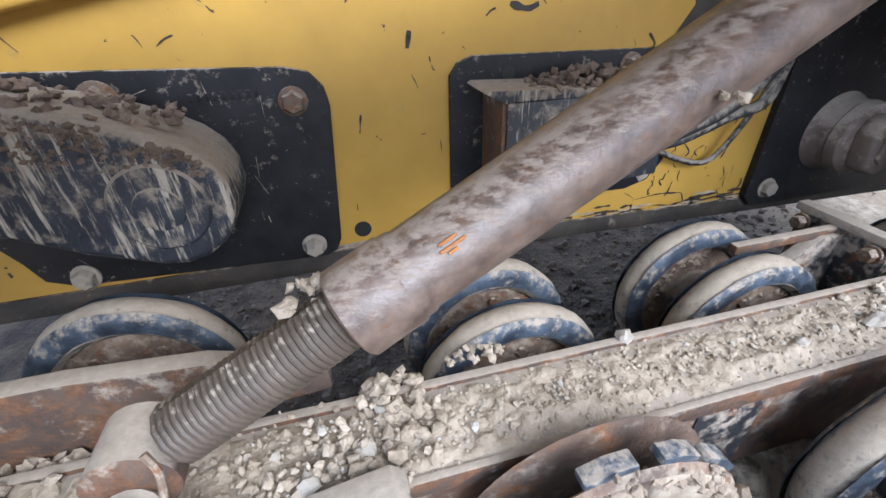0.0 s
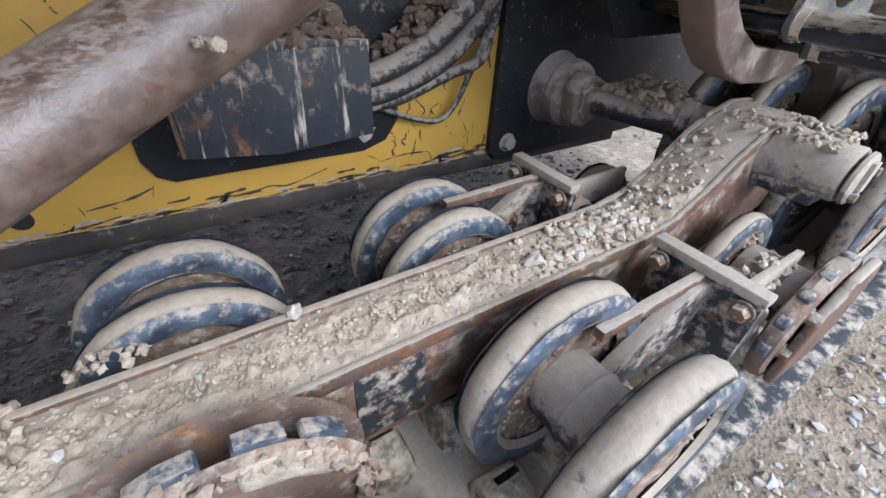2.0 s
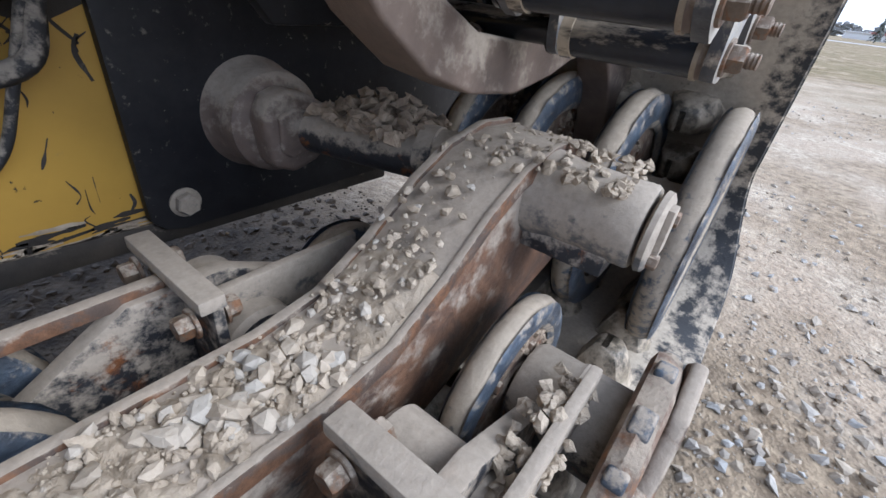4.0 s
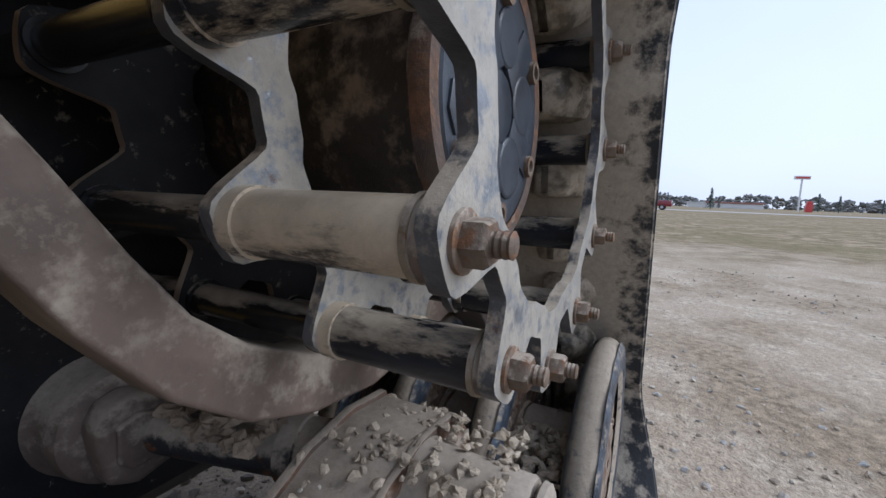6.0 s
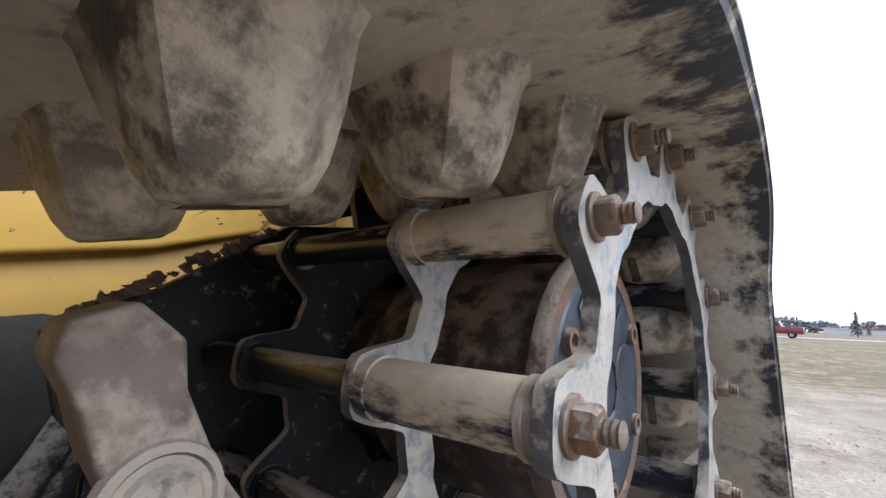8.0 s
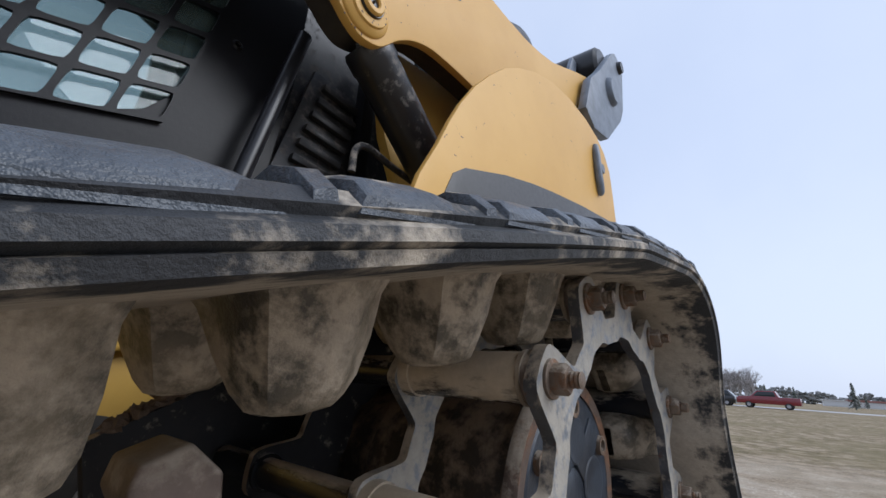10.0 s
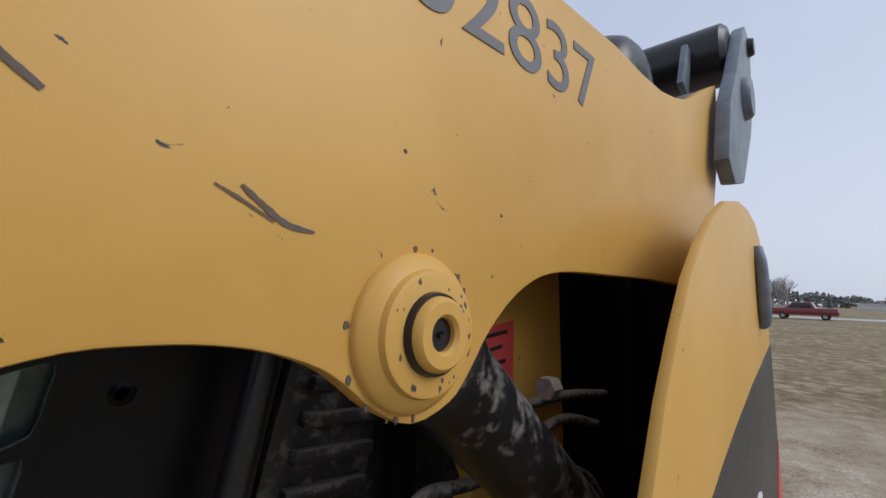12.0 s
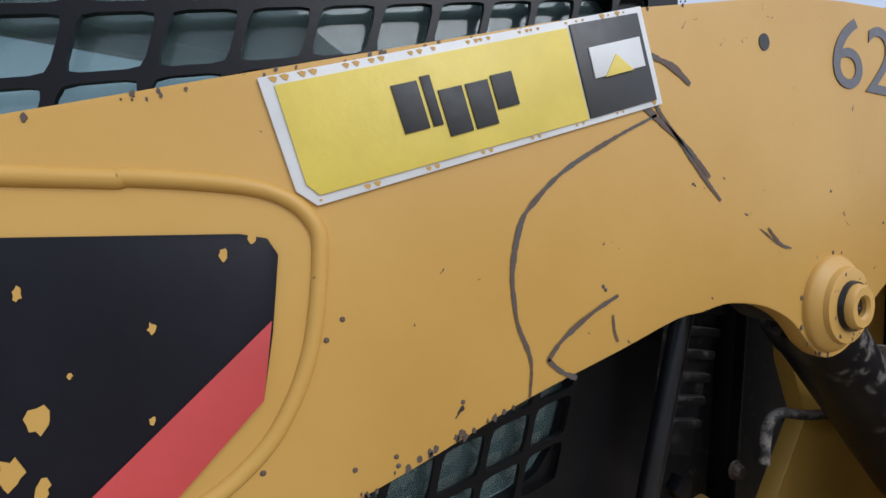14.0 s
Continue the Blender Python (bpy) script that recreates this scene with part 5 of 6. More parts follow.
part("pin", turned([(0.0, 0.0125), (-0.009, 0.0125), (-0.012, 0.015), (-0.012, 0.024), (-0.009, 0.027), (-0.004, 0.028)], (PX, AY - 0.02, PZ), (0, 1, 0), 32), ARM_YELLOW, boss, "hollow yellow pin end")
part("grease_nipple", turned([(-0.006, 0.001), (-0.008, 0.0025), (-0.002, 0.0035), (0.0, 0.0125)], (PX, AY - 0.02, PZ), (0, 1, 0), 16), CYL_BLACK, boss)
# recessed panel with a welded rim at the front of the arm
rim = [(-0.2, 1.63), (0.307, 1.656), (0.36, 1.661), (0.42, 1.662), (0.447, 1.656), (0.463, 1.643), (0.469, 1.625), (0.468, 1.575), (0.462, 1.54), (0.448, 1.505), (0.43, 1.482), (0.405, 1.463), (0.34, 1.43), (0.2, 1.37)]
part("panel_rim", swept([(x, AY + 0.001, z) for x, z in rim], 0.006, 10, 3), ARM_YELLOW, arm)
panel = part("black_panel", prism([(-0.2, 1.59), (0.31, 1.624), (0.42, 1.632), (0.436, 1.63), (0.443, 1.62), (0.442, 1.57), (0.4385, 1.527), (0.392, 1.471), (0.3, 1.4), (-0.2, 1.3)], AY - 0.003, AY + 0.003, 0.001), DECAL_BLUEBLACK, arm, "black decal panel with chipped paint")
part("red_stripe", prism([(0.441, 1.578), (0.4385, 1.527), (0.392, 1.471), (0.34, 1.43), (0.27, 1.41), (0.35, 1.479)], AY - 0.0045, AY - 0.0025, 0.0004), DECAL_RED, panel, "red stripe of the decal")
decal = part("dealer_decal", prism([(0.426, 1.729), (0.739, 1.856), (0.774, 1.774), (0.466, 1.653), (0.452, 1.661)], AY - 0.0025, AY + 0.002, 0.0005), DECAL_WHITE, arm, "yellow and black dealer decal with white border and peeling edge")
part("decal_field", prism([(0.436, 1.726), (0.658, 1.816), (0.687, 1.745), (0.467, 1.66), (0.458, 1.666)], AY - 0.004, AY - 0.002, 0.0004), DECAL_YELLOW, decal, "bright yellow decal field")
part("decal_field", prism([(0.66, 1.819), (0.734, 1.848), (0.765, 1.776), (0.689, 1.746)], AY - 0.004, AY - 0.002, 0.0004), DECAL_BLACK, decal, "black decal end field")
for k in range(40):
    t, low = (k * 0.618) % 1.0, k % 3 == 0
    a, b = ((0.468, 1.657), (0.77, 1.776)) if low else ((0.432, 1.7285), (0.736, 1.852))
    size = 0.0008 + 0.0014 * ((k * 0.377) % 1.0)
    ring = [(a[0] + (b[0] - a[0]) * t + size * (1.8 if q % 2 else 0.9) * math.cos(q), a[1] + (b[1] - a[1]) * t + size * math.sin(q)) for q in range(6)]
    part("peeled_spot", prism(ring, AY - 0.0029, AY - 0.002, 0), ARM_YELLOW, decal, "peeled spot in the white border")
tilt = math.atan2(0.127, 0.313)


def on_arm(u, v):
    """A point of the decal: u along it, v up, from its upper left corner."""
    return (0.426 + u * math.cos(tilt) - v * math.sin(tilt), 1.729 + u * math.sin(tilt) + v * math.cos(tilt))


for k, (u, w, h, drop) in enumerate(((0.082, 0.02, 0.034, 0), (0.105, 0.008, 0.036, 0), (0.116, 0.02, 0.034, -0.01), (0.139, 0.02, 0.034, -0.01), (0.162, 0.02, 0.026, 0))):
    part("letter_bar", prism([on_arm(u, -0.056 + drop), on_arm(u + w, -0.056 + drop), on_arm(u + w, -0.056 + drop + h), on_arm(u, -0.056 + drop + h)], AY - 0.0052, AY - 0.0038, 0.0003), INK, decal)
part("logo_bar", prism([on_arm(0.264, -0.052), on_arm(0.325, -0.052), on_arm(0.325, -0.026), on_arm(0.264, -0.026)], AY - 0.0052, AY - 0.0038, 0.0003), DECAL_WHITE, decal)
part("logo_triangle", prism([on_arm(0.275, -0.053), on_arm(0.309, -0.053), on_arm(0.292, -0.036)], AY - 0.0062, AY - 0.005, 0.0002), DECAL_YELLOW, decal)
lettering("fleet_number", "62837", 1.05, AY - 0.0008, 1.847, 0.122, NUMBER_BLUE, arm, squeeze=1.28, slope=4.2, depth=0.0004)
part("arm_hole", hole((0.922, AY, 1.867), (0, -1, 0), 0.009, 0.02), INK, arm)


def scrape(name, line, width, label):
    pts = rounded([(x, AY, z) for x, z in line], 14)
    bm = bmesh.new()
    left, right = [], []
    for i, q in enumerate(pts):
        along = (pts[min(i + 1, len(pts) - 1)] - pts[max(i - 1, 0)]).normalized()
        side = Vector((-along.z, 0, along.x))
        k = width * (0.8 + 0.35 * noise.noise(q * 60) + 0.3 * noise.noise(q * 300)) * (0.35 + 0.65 * math.sin(math.pi * (i + 0.6) / (len(pts) + 0.2)) ** 0.4)
        left.append(bm.verts.new(q + side * k + Vector((0, -0.0009, 0))))
        right.append(bm.verts.new(q - side * k + Vector((0, -0.0009, 0))))
    for i in range(len(pts) - 1):
        bm.faces.new((left[i], left[i + 1], right[i + 1], right[i]))
    return part(name, bm, SCRATCH, arm, label)


scrape("scratch", [(0.769, 1.763), (0.72, 1.735), (0.667, 1.7), (0.637, 1.67), (0.625, 1.65), (0.62, 1.613), (0.624, 1.585), (0.629, 1.567), (0.643, 1.538), (0.644, 1.507)], 0.0028, "long curved dark scratch in the yellow paint")
scrape("scratch", [(0.69, 1.806), (0.72, 1.785), (0.76, 1.765), (0.81, 1.74), (0.849, 1.713)], 0.004, "rusty diagonal gouge in the yellow paint")
scrape("scratch", [(0.745, 1.815), (0.765, 1.775), (0.8, 1.745), (0.84, 1.712), (0.868, 1.691)], 0.003, "thin diagonal scratch in the yellow paint")
scrape("scratch", [(0.75, 1.817), (0.785, 1.812), (0.812, 1.8)], 0.004, "short dark scratch")
scrape("scratch", [(0.735, 1.593), (0.705, 1.577), (0.675, 1.555), (0.66, 1.537)], 0.003, "dark scratch by the arm's lower edge")
scrape("scratch", [(0.66, 1.538), (0.675, 1.527), (0.692, 1.52)], 0.003, "dark scratch by the arm's lower edge")
scrape("scratch", [(0.73, 1.575), (0.733, 1.56), (0.738, 1.55)], 0.002, "small scratch")
scrape("scratch", [(0.95, 1.668), (0.961, 1.66), (0.977, 1.65), (0.996, 1.647)], 0.0022, "short blue-grey scrape in the yellow paint")
scrape("scratch", [(0.936, 1.666), (0.95, 1.66), (0.97, 1.65)], 0.0012, "short dark tick in the yellow paint")
spots = [(0.47, 1.577), (0.486, 1.577), (0.476, 1.563), (0.582, 1.51), (0.717, 1.601), (0.72, 1.598), (0.44, 1.478), (0.53, 1.475), (0.532, 1.468), (0.5, 1.47), (1.2, 1.69), (1.07, 1.72)]
rc = random.Random(5)


def chip(parent, x, y, z, size, material, label=""):
    """A flake of lost paint with an uneven outline."""
    n = 11
    ring = [(x + size * rc.uniform(0.45, 1.0) * math.cos(6.283 * k / n), z + 1.5 * size * rc.uniform(0.45, 1.0) * math.sin(6.283 * k / n)) for k in range(n)]
    return part("paint_chip", prism(ring, y - 0.0006, y + 0.0004, 0), material, parent, label)


for x, z, k in ((0.327, 1.527, 0.0065), (0.317, 1.5, 0.007), (0.412, 1.619, 0.0035), (0.317, 1.595, 0.003), (0.377, 1.575, 0.003), (0.33, 1.489, 0.005), (0.379, 1.521, 0.0022), (0.427, 1.63, 0.003), (0.34, 1.55, 0.0015)):
    chip(panel, x, AY - 0.003, z, k, ARM_YELLOW, "flake showing yellow paint")
for k in range(60):
    x = rc.uniform(0.3, 0.64)
    chip(arm, x, AY, 1.36 + (x - 0.3) * 0.415 + rc.uniform(0.002, 0.01), rc.uniform(0.0008, 0.003), SCRATCH)
for k in range(40):
    x = rc.uniform(0.3, 0.8)
    chip(arm, x, AY, 1.686 + (x - 0.3) * 0.39 - rc.uniform(0.002, 0.007), rc.uniform(0.0006, 0.002), SCRATCH)
for k in range(34):
    a, q = rc.uniform(0, 6.28), rc.choice((0.064, 0.066, 0.055, 0.05))
    if q > 0.06:
        chip(arm, PX + q * math.cos(a), AY, PZ + q * math.sin(a), rc.uniform(0.0008, 0.0028), SCRATCH)
    else:
        chip(boss, PX + (q - 0.014) * math.cos(a), AY - 0.0195, PZ + (q - 0.014) * math.sin(a), rc.uniform(0.0008, 0.0025), SCRATCH)
for x, z in spots:
    part("paint_chip", turned([(0.0, 0.0022), (0.0009, 0.0012)], (x, AY, z), (0.1, -1, 0.15), 7), SCRATCH, arm)

# rear link bracket, cross tube and horn at the top of the arm
bracket = part("link_bracket", prism([(2.64, 2.6), (2.69, 2.635), (2.78, 2.63), (2.82, 2.58), (2.78, 2.32), (2.72, 2.22), (2.48, 1.99), (2.3, 1.95), (2.2, 2.0), (2.28, 2.2), (2.42, 2.34)], 0.46, 0.5, 0.008), BRACKET_GREY, loader, "blue-grey link bracket at the rear of the lift arm")
part("bracket_pin", turned([(0, 0.06), (0.01, 0.07), (0.03, 0.075)], (2.56, 0.435, 2.3), (0, 1, 0), 28), BRACKET_GREY, bracket)
part("bracket_pin", turned([(0, 0.03), (0.01, 0.034), (0.02, 0.036)], (2.74, 0.44, 2.57), (0, 1, 0), 24), CYL_BLACK, bracket)
part("cross_tube", rod((2.6, 0.5, 2.5), (2.6, 1.3, 2.5), 0.11, 28), CYL_BLACK, loader, "black cross tube between the rear links")
part("rib_plate", prism([(2.36, 2.33), (2.44, 2.5), (2.5, 2.5), (2.44, 2.3)], 0.6, 0.62, 0.004), BRACKET_GREY, loader, "small grey rib plate")
part("work_light", swept([(1.78, 0.66, 2.0), (1.86, 0.66, 2.18), (1.96, 0.66, 2.2), (2.02, 0.66, 2.1)], 0.07, 14), CYL_BLACK, loader, "black rounded hose guard behind the arm")

# tower: the curved outer plate with a dark decal, shelf, bumper
TY = 0.405
tower_line = [(1.158, 1.131), (1.156, 1.178), (1.17, 1.22), (1.213, 1.3), (1.245, 1.37), (1.277, 1.43), (1.33, 1.51), (1.386, 1.575), (1.45, 1.64), (1.52, 1.69), (1.62, 1.745), (1.74, 1.79), (1.88, 1.815), (2.02, 1.82), (2.14, 1.805), (2.22, 1.77),
              (2.274, 1.713), (2.3, 1.62), (2.324, 1.5), (2.375, 1.25), (2.427, 0.924), (2.2, 0.925), (1.59, 0.955), (1.55, 0.99), (1.5, 1.025), (1.4, 1.084), (1.34, 1.105), (1.285, 1.113), (1.235, 1.1), (1.2, 1.097), (1.175, 1.108)]
tower = part("tower_plate", prism(tower_line, TY, TY + 0.014, 0.004), ARM_YELLOW, loader, "curved yellow tower plate with a dark decal")
part("decal_panel", prism([(1.215, 1.15), (1.22, 1.165), (1.262, 1.26), (1.3, 1.288), (1.46, 1.342), (1.6, 1.378), (1.718, 1.403), (1.95, 1.445), (2.326, 1.5), (2.373, 1.245), (2.36, 1.2), (2.185, 0.938), (1.6, 0.967), (1.57, 0.985), (1.52, 1.03), (1.446, 1.071), (1.37, 1.115), (1.298, 1.132), (1.235, 1.135)],
                          TY - 0.002, TY + 0.004, 0.0006), DECAL_BLACK, tower, "dark grey decal field")
part("red_flash", prism([(2.372, 1.24), (2.425, 0.93), (2.19, 0.94), (2.28, 1.06)], TY - 0.0035, TY - 0.0015, 0.0004), DECAL_RED, tower, "red stripe of the decal")
lettering("model_number", "287C", 1.655, TY - 0.0025, 1.118, 0.155, DECAL_WHITE, tower, squeeze=0.98, slope=1, bold=0.022)
lettering("model_line", "High Flow XPS", 1.645, TY - 0.0025, 1.056, 0.046, DECAL_WHITE, tower, squeeze=0.93, slope=-1, bold=0.014)
part("latch", swept([(2.1, TY - 0.002, 1.74), (2.09, TY - 0.01, 1.7), (2.1, TY - 0.012, 1.62), (2.12, TY - 0.01, 1.57), (2.13, TY - 0.002, 1.56)], 0.014, 12), BRACKET_GREY, tower, "dark steel latch hook")
part("bolt", hexagon((2.115, TY, 1.65), (0, -1, 0), 0.035, 0.02, 0.2, 0.006), BRACKET_GREY, tower)
part("tower_inner", prism([(1.24, 0.6), (1.25, 1.16), (1.353, 1.35), (1.3, 1.45), (1.24, 1.7), (1.6, 1.76), (1.63, 1.22), (1.8, 1.0), (2.35, 0.95), (2.35, 0.6)], 0.66, 0.69, 0.004), YELLOW, loader, "yellow inner tower plate in shadow")
# Black panel added to close the view through the dark tower interior.
part("tower_backing", box(1.46, 2.3, 0.725, 0.745, 0.6, 1.9, 0.004), CAB_BLACK, loader, "added black panel closing off the dark tower interior")
# Yellow rear plate given a black colour for the shade inside the tower.
part("tower_back_shaded", box(2.2, 2.24, TY + 0.022, 0.7245, 0.95, 1.78, 0.004), CAB_BLACK, loader, "rear plate inside the tower, yellow in truth, coloured black for shade")
part("tower_shelf", prism([(1.22, 1.135), (1.22, 1.145), (1.5, 1.165), (1.5, 1.155)], 0.47, 0.7, 0.002), YELLOW, loader, "dusty yellow shelf plate in the tower")
part("bumper", prism([(1.6, 0.86), (1.6, 0.955), (2.3, 0.93), (2.52, 0.92), (2.6, 0.88), (2.6, 0.55), (2.2, 0.55)], 0.33, 0.66, 0.012, 3), ARM_YELLOW, loader, "yellow rear bumper block")
part("bumper_recess", prism([(2.45, 0.74), (2.47, 0.8), (2.54, 0.8), (2.55, 0.72), (2.49, 0.71)], 0.326, 0.332, 0.001), INK, loader, "dark lashing hole in the rear bumper")

# upper chassis: side wall with rolled top, strut bracket, crease
wall = part("upper_chassis", prism([(-0.6, 0.72), (0.808, 1.074), (1.0, 1.124), (1.225, 1.179), (1.228, 1.15), (1.1, 0.95), (0.95, 0.9), (-0.6, 0.6)], 0.694, 0.7215, 0.008, 3), YELLOW, loader, "yellow upper chassis wall with scratches")
part("rear_panel", prism([(1.236, 1.16), (1.29, 1.163), (1.55, 1.12), (1.75, 0.9), (1.12, 0.9)], 0.703, 0.7215, 0.004), YELLOW, loader, "yellow rear chassis panel with a round hole")
part("bolt_hole", hole((1.391, 0.703, 1.032), (0, -1, 0), 0.017, 0.01), INK, wall)
for x, z in ((1.142, 1.072), (1.19, 0.96)):
    part("bolt", hexagon((x, 0.694, z), (0, -1, 0), 0.024, 0.012, 0.2, 0.004), NUT, wall, "bolt head")
part("bolt", hexagon((1.046, 0.694, 0.994), (0, -1, 0), 0.02, 0.01, 0.2, 0.003), GREY_STEEL, wall)
strut_foot = part("strut_bracket", prism([(0.946, 1.035), (0.943, 1.055), (0.952, 1.125), (0.96, 1.145), (0.985, 1.15), (0.993, 1.135), (0.983, 1.06), (0.968, 1.035)], 0.662, 0.694, 0.008, 3), YELLOW, loader, "yellow strut bracket bolted on the chassis wall")
part("bracket_foot", box(0.936, 0.986, 0.675, 0.6945, 1.02, 1.038, 0.003), YELLOW, strut_foot)
part("bracket_pin", turned([(0, 0.0125), (0.004, 0.015), (0.02, 0.015)], (0.975, 0.655, 1.12), (0, 1, 0), 24), CHROME, strut_foot, "bright pin end")
strut = part("gas_strut", rod((0.984, 0.69, 1.165), (1.063, 0.69, 1.59), 0.016, 24), CYL_BLACK, loader, "black gas strut beside the cab")
part("strut_end", rod((0.978, 0.69, 1.13), (0.984, 0.69, 1.168), 0.011, 16), CHROME, strut, "bright strut end fitting")

rw = random.Random(19)
for i in range(90):
    x = rw.uniform(0.55, 1.2)
    z = 0.715 + (x + 0.6) * 0.2514 - 0.015 - 0.2 * rw.random() ** 1.3
    if z > 0.94 + 0.22 * max(0, x - 1.05):
        n = rw.uniform(0.003, 0.008) if i % 7 else rw.uniform(0.02, 0.06)
        a = rw.uniform(0.1, 1.2)
        mark(wall, 0.694, [(x, z), (x + n * 0.5 * math.cos(a), z + n * 0.45 * math.sin(a)), (x + n * math.cos(a), z + n * math.sin(a))], rw.uniform(0.0006, 0.0018), GRIME_SHADE)

# cab: black side panel, window with guard grille, glass, far side
CY = 0.752
win = [(-0.25, 0.955), (0.69, 1.232), (0.79, 1.262), (0.835, 1.288), (0.866, 1.332), (0.888, 1.42), (0.92, 1.585), (0.94, 1.8), (0.93, 2.02), (0.88, 2.05), (-0.25, 2.05)]


def ring_plate(outer, inner, y0, y1):
    """A plate with one opening: each inner point is joined to an outer one."""
    bm = bmesh.new()
    n = len(inner)
    rows = [[bm.verts.new((x, y, z)) for x, z in line] for y, line in ((y0, outer), (y1, outer), (y1, inner), (y0, inner))]
    for a, b in zip(rows, rows[1:] + rows[:1]):
        for i in range(n):
            bm.faces.new((a[i], a[(i + 1) % n], b[(i + 1) % n], b[i]))
    return bm


outer = [(-0.5, 0.7), (0.72, 1.0), (0.85, 1.04), (1.0, 1.08), (1.06, 1.2), (1.09, 1.5), (1.09, 1.7), (1.09, 1.95), (1.07, 2.12), (0.9, 2.16), (-0.5, 2.16)]
cab = part("cab_side", ring_plate(outer, win, CY, CY + 0.03), CAB_BLACK, loader, "black cab side panel with a grilled window")
for x, z in ((0.955, 1.515), (0.83, 1.13), (0.7, 1.16)):
    part("cab_bolt", turned([(0, 0.004), (-0.004, 0.007), (0, 0.011), (0.002, 0.011)], (x, CY, z), (0, 1, 0), 20), CAB_BLACK, cab)


def inside(x, z, outline):
    hit = False
    for (x0, z0), (x1, z1) in zip(outline, outline[1:] + outline[:1]):
        if (z0 > z) != (z1 > z) and x < x0 + (x1 - x0) * (z - z0) / (z1 - z0):
            hit = not hit
    return hit


def grille(y0, y1, bar=0.075):
    """A punched guard plate: rounded openings in a slanting grid, cell by cell."""
    u, v = Vector((0.0745, 0.0218)), Vector((0.0125, 0.071))
    cells = []
    for i in range(-17, 4):
        for j in range(-3, 16):
            c = Vector((0.804, 1.324)) + u * (i + 0.5) + v * (j + 0.5)
            corners = [c + u * p * 0.4 + v * q * 0.4 for p in (-1, 0, 1) for q in (-1, 0, 1)]
            if c.x < -0.2 or not any(inside(p.x, p.y, win) for p in corners):
                continue
            ring, rim = [], []
            for k in range(24):
                a = 2 * math.pi * k / 24
                q = max(abs(math.cos(a)), abs(math.sin(a)))
                e = (abs(math.cos(a)) ** 8 + abs(math.sin(a)) ** 8) ** -0.125
                ring.append(c + (u * math.cos(a) + v * math.sin(a)) * (0.5 - bar) * e)
                rim.append(c + (u * math.cos(a) + v * math.sin(a)) * 0.5 / q)
            cells.append(ring_plate([tuple(p) for p in rim], [tuple(p) for p in ring], y0, y1))
    return joined(*cells)


part("window_grille", grille(CY - 0.012, CY - 0.004), CAB_BLACK, cab, "black punched steel window guard")
pane = part("window_pane", prism(win, CY + 0.014, CY + 0.018, 0), GLASS, cab, "greenish tinted window glass")
pane.visible_shadow = False
part("cab_back", box(1.06, 1.09, CY + 0.03, 1.6, 1.0, 2.15, 0.004), CAB_BLACK, loader, "black rear wall of the cab")
part("cab_roof", box(-0.5, 1.1, CY, 1.65, 2.14, 2.2, 0.02), CAB_BLACK, loader, "black cab roof")
part("cab_floor", box(-0.5, 1.09, CY + 0.03, 1.6, 0.95, 1.0, 0.004), CAB_BLACK, loader, "black cab floor")
far_win = [(a + (c - a) * 0.3, b + (d - b) * 0.3) for (a, b), (c, d) in zip(win, outer)]
far = part("cab_side", ring_plate(outer, far_win, 1.6, 1.63), CAB_BLACK, loader, "black far side panel of the cab")
seat = part("operator_seat", box(0.35, 0.62, 1.0, 1.4, 1.35, 1.85, 0.06, 4), CAB_BLACK, loader, "dark operator seat inside the cab")
part("seat_cushion", box(0.05, 0.4, 1.0, 1.4, 1.2, 1.38, 0.05, 4), CAB_BLACK, seat)

# engine side: louvred panel, knob, hoses, lift cylinder, label
louver = part("louvre_panel", prism([(1.085, 1.265), (1.165, 1.62), (1.32, 1.6), (1.25, 1.225)], 0.8, 0.815, 0.003), LOUVRE, loader, "black louvred engine panel")
for i in range(7):
    z = 1.3 + 0.045 * i
    x = 1.115 + (z - 1.265) * 0.235
    part("louvre", prism([(x, z), (x + 0.125, z - 0.012), (x + 0.128, z + 0.006), (x + 0.003, z + 0.02)], 0.782, 0.802, 0.005), LOUVRE, louver)
knob = [(1.117 + (0.024 if k % 2 else 0.017) * math.cos(k * math.pi / 5), 1.23 + (0.024 if k % 2 else 0.017) * math.sin(k * math.pi / 5)) for k in range(10)]
part("knob", prism(knob, 0.712, 0.735, 0.004), CAB_BLACK, loader, "black star knob")
part("engine_side", box(1.0, 1.72, 0.835, 0.86, 0.95, 2.1, 0.004), LOUVRE, loader, "black engine side cover in shadow")
part("cab_post", box(1.3, 1.34, 0.76, 0.8, 1.1, 1.75, 0.006), CAB_BLACK, loader, "black post behind the engine panel")
part("bolt", hexagon((1.312, 0.752, 1.212), (0, -1, 0), 0.026, 0.012, 0.2, 0.004), NUT, louver)
CA, CB = Vector((1.087, 0.575, 1.612)), Vector((1.47, 0.575, 1.293))
cw = (CB - CA).normalized()
lift = part("lift_cylinder", turned([(0.07, 0.02), (0.075, 0.052), (0.085, 0.056), (0.12, 0.056), (0.124, 0.053), (0.5, 0.053), (0.56, 0.053)], CA, cw, 40), LIFT_BLACK, loader, "scuffed black lift cylinder under the arm")
part("rod", rod(CA - cw * 0.03, CA + cw * 0.08, 0.025), CHROME, lift, "bright cylinder rod")
